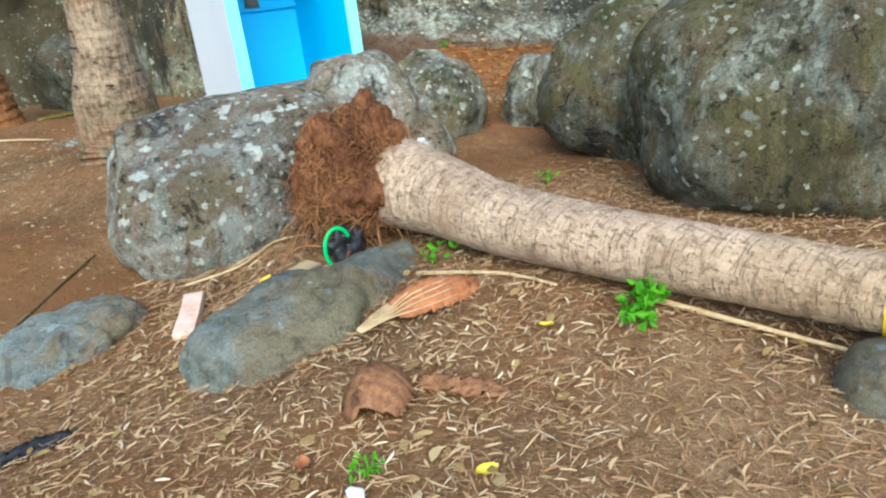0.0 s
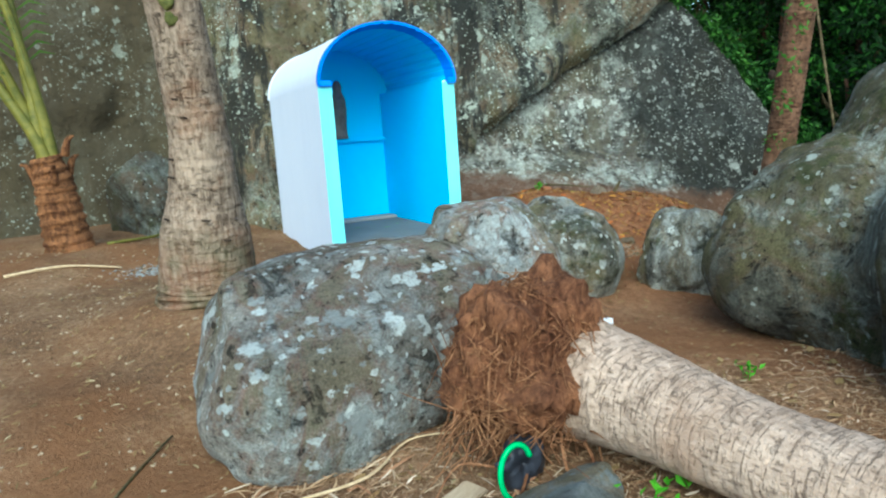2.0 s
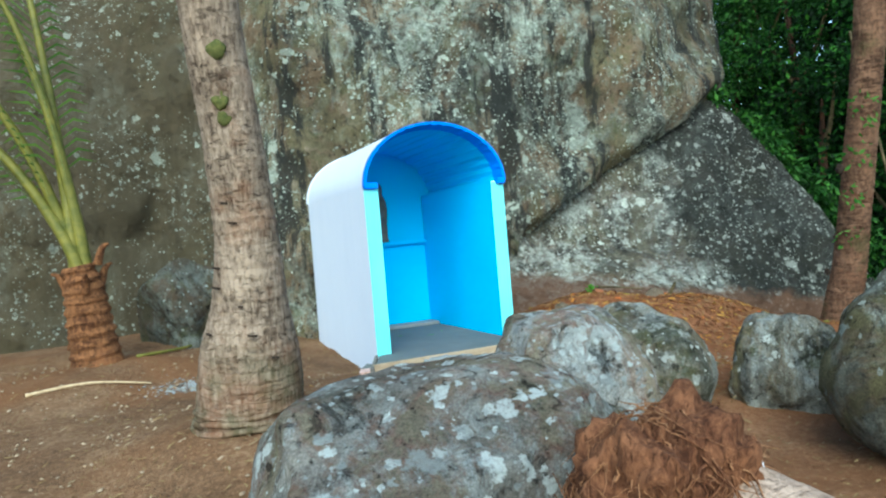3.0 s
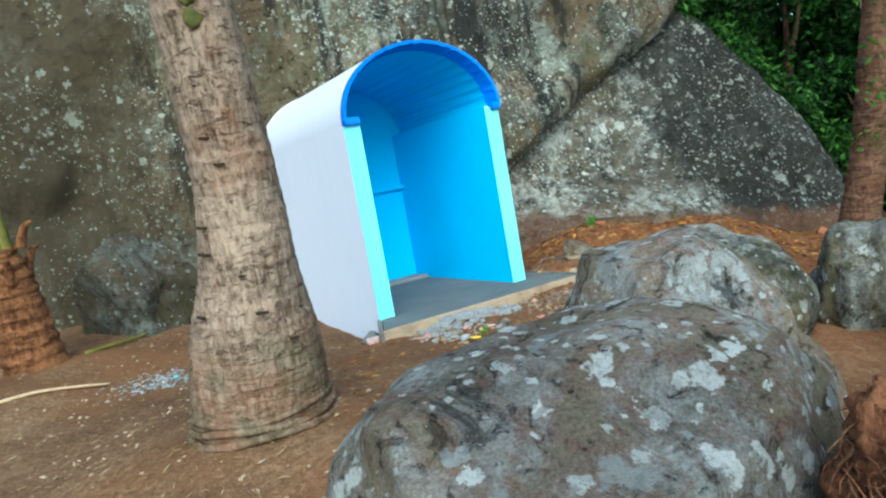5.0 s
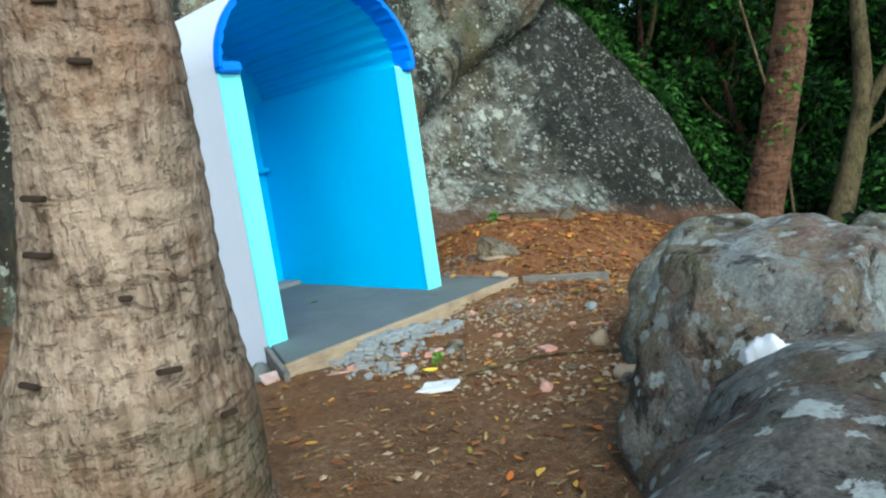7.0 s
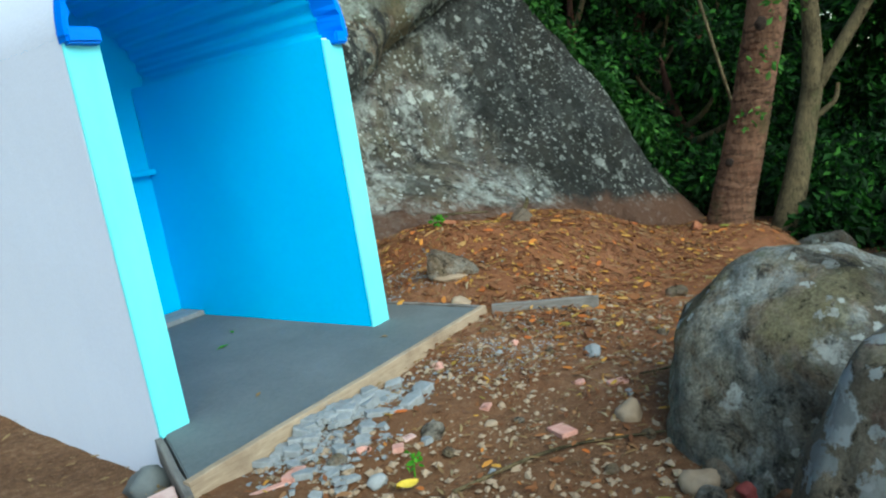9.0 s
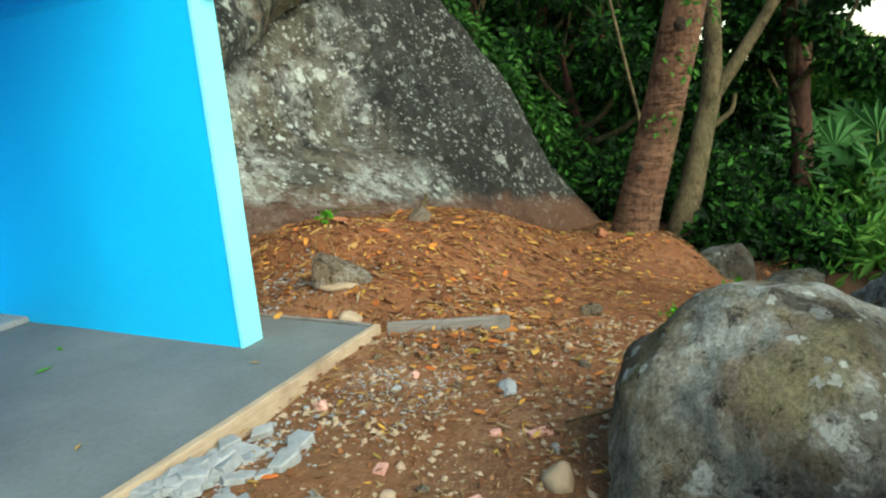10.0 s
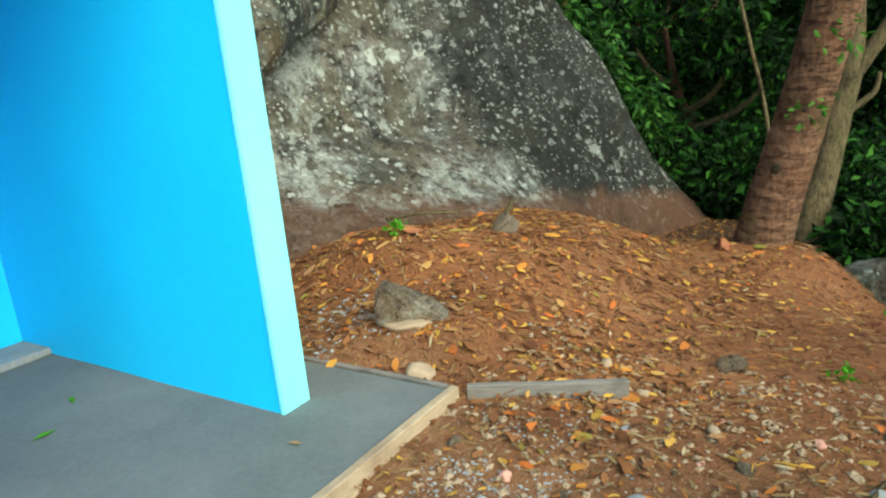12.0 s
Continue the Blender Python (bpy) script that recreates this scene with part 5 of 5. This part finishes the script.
chunk(-0.27, -0.42, 0.14, 0.09, 0.03, 70, 60, M_pink, "pinkish broken tile beside the slab corner", "tile_piece")
chunk(0.03, -1.32, 0.24, 0.13, 0.02, 120, 61, M_paper, "crumpled white paper packet on the soil", "paper_packet", category="packet")
for k in range(22):
    shard(rnd.gauss(0.1, 0.07), rnd.gauss(-0.88, 0.06), rnd.uniform(0.012, 0.035), 0.016, 300 + k, M_rubble, "small pale cement crumb on the soil", group="cement rubble")
chunk(-1.55, 0.55, 0.16, 0.03, 0.012, 80, 63, M_cyan_plastic, "cyan plastic strip on spilt cement", "plastic_strip", category="litter")
plank("wood_strip", (0.58, -0.6, -0.045), (0.43, -1.0, -0.07), 0.055, 0.02, M_pink, "broken pinkish wood strip on the soil", "wood strip")
plank("wood_strip", (-0.18, -0.66, -0.07), (0.12, -0.8, -0.07), 0.03, 0.02, M_brick, "thin reddish wood strip on the soil", "wood strip")
plank("painted_board", (-1.5, -4.5, -0.35), (-1.63, -4.9, -0.38), 0.1, 0.05, M_pink, "short pinkish white painted board on the litter", "board")


def stick(pts, r, mat, label, name="stick"):
    return tagged(limb(name, pts, list(np.linspace(r, r * 0.5, len(pts))), mat, n=8, ridge=0.003, sub=5), label, "stick")


def on_ground(pts, lift=0.015):
    return [(x, y, gz(x, y) + lift) for x, y in pts]


stick(on_ground([(-0.55, -5.2), (-0.3, -5.55), (-0.2, -5.85)]), 0.012, M_straw, "pale dry stalk lying beside the trunk")
stick(on_ground([(-0.02, -6.2), (0.1, -6.6), (0.2, -6.95)], 0.02), 0.014, M_straw, "long pale stalk lying beside the trunk")
stick(on_ground([(-1.5, -4.2), (-1.2, -4.25), (-0.95, -4.1), (-0.75, -4.15)], 0.03), 0.008, M_straw, "bent dry stalk beside the boulder")
stick(on_ground([(-2.4, -4.2), (-2.1, -3.6), (-1.9, -3.3)], 0.015), 0.01, M_trunk, "thin dark twig on bare soil")
stick(on_ground([(-2.1, 1.5), (-1.6, 2.0), (-1.35, 2.35)], 0.03), 0.02, M_petiole, "yellow bamboo stick lying by the cliff")
stick(on_ground([(-3.0, 0.6), (-2.5, 0.7), (-2.0, 0.75)], 0.02), 0.018, M_straw, "pale dry palm stalk on bare soil")
stick([(4.1, 0.45, 0.0), (4.12, 0.46, 0.12), (4.15, 0.42, 0.22), (4.2, 0.44, 0.26)], 0.03, M_trunk, "short dark stump of a sapling")
stick([(3.3, 0.9, 0.28), (3.6, 0.85, 0.25), (3.9, 0.7, 0.2)], 0.014, M_trunk, "thin twig on the slope")
stick(on_ground([(0.2, -1.35), (0.6, -1.55), (0.9, -1.9)], 0.015), 0.008, M_trunk, "thin bent twig on the soil")
stick(on_ground([(2.0, -1.9), (1.5, -1.75), (1.3, -1.6)], 0.02), 0.009, M_trunk, "thin dark twig near the boulder")


def sheath(name, x, y, yaw, lx, ly, mat, label, stalk=True, arch=0.1, seed=0):
    """A curled dry palm leaf sheath."""
    t = empty(name, pose(x, y, gz(x, y) + 0.01, 0, 0, yaw))
    tagged(t, label, "palm sheath")
    nu, nv, v = 26, 12, []
    for i in range(nu):
        a = i / (nu - 1)
        w = ly * (0.35 + 0.65 * math.sin(math.pi * min(1.0, 0.15 + a * 0.8))) * (1 if a < 0.85 else 1 - (a - 0.85) * 4.5)
        for j in range(nv):
            b = j / (nv - 1) - 0.5
            rag = 0.02 * noise.noise(Vector((i * 0.8, j * 0.8, seed)))
            v.append(((a - 0.5) * lx + rag, b * w * 2 + rag, arch * (1 - (b * 2) ** 2) * math.sin(math.pi * (0.15 + 0.8 * a)) + 0.012 * math.sin(b * 60) * (1 - a) + rag * 0.5))
    sh = obj("sheath", v, grid_faces(nu, nv), mat, t)
    m = sh.modifiers.new("thick", "SOLIDIFY")
    m.thickness = 0.006
    if stalk:
        for k in range(9):
            b = (k - 4) / 4.0 * ly * 0.8
            limb("rib", [(lx * 0.1, b * 1.1, arch * 0.9 * (1 - (b / ly) ** 2) + 0.006), (-lx * 0.3, b, arch * 0.75 * (1 - (b / ly) ** 2) + 0.004), (-lx * 0.6, b * 0.6 - 0.02, 0.03), (-lx * 0.9, b * 0.25 - 0.05, 0.008)], [0.002, 0.0032, 0.0032, 0.002], M_straw, t, n=5, sub=3)
    return t


sheath("palm_sheath", -0.62, -5.54, 2, 0.46, 0.11, M_husk, "orange brown dry palm sheath with pale ribs", seed=1)
sheath("palm_sheath", -1.14, -6.02, 60, 0.34, 0.13, M_husk_dark, "dark brown curled palm sheath on straw", False, 0.12, 2)
sheath("bark_piece", -0.88, -6.2, -50, 0.36, 0.05, M_husk_dark, "narrow reddish piece of palm bark", False, 0.04, 3)
sheath("black_rag", -2.25, -5.45, 10, 0.3, 0.05, M_black, "flat black rag on the soil", False, 0.02, 4)


def build_bag_and_hose():
    bag = boulder("plastic_bag", (-0.71, -4.68, -0.23), (0.13, 0.07, 0.1), 20, 71, M_black, "crumpled black plastic bag beside the root ball", 0.45, 4, 10, category="bag", flat=0.5)
    pts = []
    for k in range(13):
        a = radians(25 + 275 * k / 12)
        pts.append((-0.78 + 0.075 * math.cos(a), -4.76 - 0.03 * k / 12, -0.215 + 0.11 * math.sin(a)))
    tagged(limb("hose", pts, [0.011] * 13, M_hose, n=10, sub=3), "short bright green plastic hose loop", "hose")
    chunk(-0.95, -4.66, 0.13, 0.1, 0.05, 30, 64, M_timber, "small tan wooden block among the roots", "wood_block", category="block")


build_bag_and_hose()


def sprout(x, y, n, size, label, seed, z=None, name="sprout"):
    rnd = random.Random(seed)
    z0 = gz(x, y) if z is None else z
    t = empty(name, pose(x, y, z0))
    tagged(t, label, "plant")
    limb("stem", [(0, 0, -0.02), (0.005, 0, size * 0.5), (0.01, 0.01, size)], [0.004, 0.003, 0.002], M_sprout, t, n=6, sub=3)
    cl = [(rnd.gauss(0, size * 0.35), rnd.gauss(0, size * 0.35), rnd.uniform(0.3, 1.0) * size, size * 0.18, size * 0.18, size * 0.15) for _ in range(9)]
    leaf_cloud("leaves", cl, n, size * 0.42, M_sprout, seed, t, 0.1, 1.8)


sprout(-0.13, -6.28, 130, 0.12, "small bright green leafy sprout on straw", 1)
sprout(-0.42, -5.12, 16, 0.13, "tiny green seedling beside the trunk", 2)
sprout(0.8, -4.5, 26, 0.09, "grassy green tuft under the dark boulder", 3)
sprout(3.0, 0.62, 40, 0.1, "small green weed among fallen leaves", 4)
sprout(2.9, -1.75, 30, 0.07, "low green weed on the slope", 5)
sprout(0.25, -1.15, 16, 0.07, "tiny pale green weed on the soil", 6)
sprout(-1.35, -6.4, 40, 0.06, "tiny green weed among straw", 7)
sprout(4.55, -2.0, 40, 0.1, "green weed at the edge of the clearing", 8)

for k, (x, y, s, mat, lab) in enumerate([(-1.07, -6.62, 0.055, M_yellow, "fallen yellow leaf on the straw"), (-1.5, -6.25, 0.06, M_husk, "curled orange leaf on the straw"), (-0.45, -6.1, 0.04, M_yellow, "small yellow leaf on the straw"),
                                         (-1.15, -4.6, 0.06, M_yellow, "yellow leaf beside the boulder"), (3.1, 0.56, 0.11, M_husk, "large orange fallen leaf on the slope"), (0.15, -1.2, 0.06, M_yellow, "yellow leaf before the shrine")]):
    nu, v = 9, []
    for i in range(nu):
        a = i / (nu - 1) - 0.5
        w = s * 0.42 * math.cos(a * math.pi) ** 0.7 if abs(a) < 0.5 else 0.0
        for j in (-1, 0, 1):
            v.append((a * s * 1.4, j * w, 0.012 * abs(j) + 0.02 * a * a))
    ob = obj("fallen_leaf", v, grid_faces(nu, 3), mat)
    ob.matrix_world = pose(x, y, gz(x, y) + 0.02, 6, 8, k * 67)
    tagged(ob, lab, "leaf", "single leaves")

stone(-1.42, -6.47, 0.035, 81, M_paper, "small round white pebble on the straw")
chunk(-0.08, -4.47, 0.1, 0.045, 0.03, 40, 82, M_paper, "pale wood chip on the butt of the trunk", "wood_chip", category="chip").location.z = 0.17

# moss cushions and cut notches on the standing palm
for z, a, r in ((1.98, 250, 0.055), (2.26, 246, 0.045), (1.88, 256, 0.045)):
    d = Vector((math.cos(radians(a)), math.sin(radians(a)), 0))
    b = boulder("moss", tuple(Vector((-1.49, -1.655 - 0.199 * z, z)) + d * 0.168), (r, r * 0.5, r * 1.2), a + 90, int(z * 90), M_moss, "yellow green moss cushion", 0.3, 3, 4)
    del b["category"]
    b.parent = palm_a

for k, (x, y, s) in enumerate([(0.9, 0.75, 0.05), (1.12, 0.95, 0.04), (0.62, 1.0, 0.035), (0.45, -0.1, 0.03), (1.25, -0.2, 0.03)]):
    ob = obj("fallen_leaf", [(-s, 0, 0.004), (0, -s * 0.35, 0.008), (s, 0, 0.004), (0, s * 0.35, 0.008), (0, 0, 0.003)], [[0, 1, 4], [1, 2, 4], [2, 3, 4], [3, 0, 4]], M_sprout if k < 3 else M_litter, smooth=False)
    ob.matrix_world = pose(x, y, 0.001, 0, 0, k * 71)
    tagged(ob, "small green leaf on the cement floor" if k < 3 else "small dry leaf on the cement floor", "leaf", "leaves on the slab")

sheath("palm_sheath", 4.2, -1.92, 60, 0.36, 0.1, M_husk, "orange dry palm sheath at the edge of the clearing", False, 0.08, 6)
sheath("palm_sheath", 4.85, -0.9, 10, 0.24, 0.05, M_husk, "orange dry palm sheath at the foot of the palm", False, 0.07, 7)
boulder("plastic_sheet", (-0.41, -3.0, 0.37), (0.15, 0.07, 0.055), 35, 91, M_paper, "crumpled white plastic sheet stuck between two boulders", 0.5, 4, 9, category="litter", flat=0.5)

# old cuts in the bark and the root collar of the standing palm
for k, (z, a, w) in enumerate([(1.02, 205, 0.07), (0.9, 205, 0.08), (1.28, 240, 0.05), (0.62, 200, 0.06), (0.6, 262, 0.06), (1.62, 215, 0.08), (0.78, 248, 0.03), (1.4, 225, 0.05), (0.45, 285, 0.05)]):
    r = float(np.interp(z, [0.3, 0.5, 0.8, 1.2, 1.8], [0.332, 0.31, 0.238, 0.196, 0.18]))
    d = Vector((math.cos(radians(a)), math.sin(radians(a)), 0))
    bm = box((-w / 2, -0.01, -0.007), (w / 2, 0.004, 0.007), 0.003, 0.005)
    c = part("notch", bm, M_dark_wood, palm_a, "dark cut in the bark" if k == 0 else "")
    c.matrix_world = Matrix.Translation(Vector((-1.425, -1.655 - 0.199 * z, z)) + d * r) @ pose(0, 0, 0, 0, 8, a + 90)
for z, r, t in ((0.1, 0.345, 0.016), (0.055, 0.352, 0.02), (0.01, 0.36, 0.022)):
    pts = [(-1.452 + r * math.cos(q), -1.67 + r * math.sin(q), z + gz(-1.4, -2.0) * 0.3 + 0.012 * math.sin(q * 3 + z * 40)) for q in np.linspace(0, 2 * math.pi, 25)]
    limb("root_collar", pts, [t] * 25, M_palm, palm_a, n=10, ridge=0.008, sub=3)

for k, (x, y, z, r) in enumerate([(4.79, -1.23, 0.37, 0.035), (4.63, -1.57, 1.45, 0.04), (4.72, -1.4, 0.75, 0.025)]):
    b = boulder("knot", (x, y, z), (0.012, r, r * 1.2), 0, 300 + k, M_dark_wood, "dark hollow knot in the bark", 0.3, 3, 4)
    del b["category"]
    b.parent = palm_b
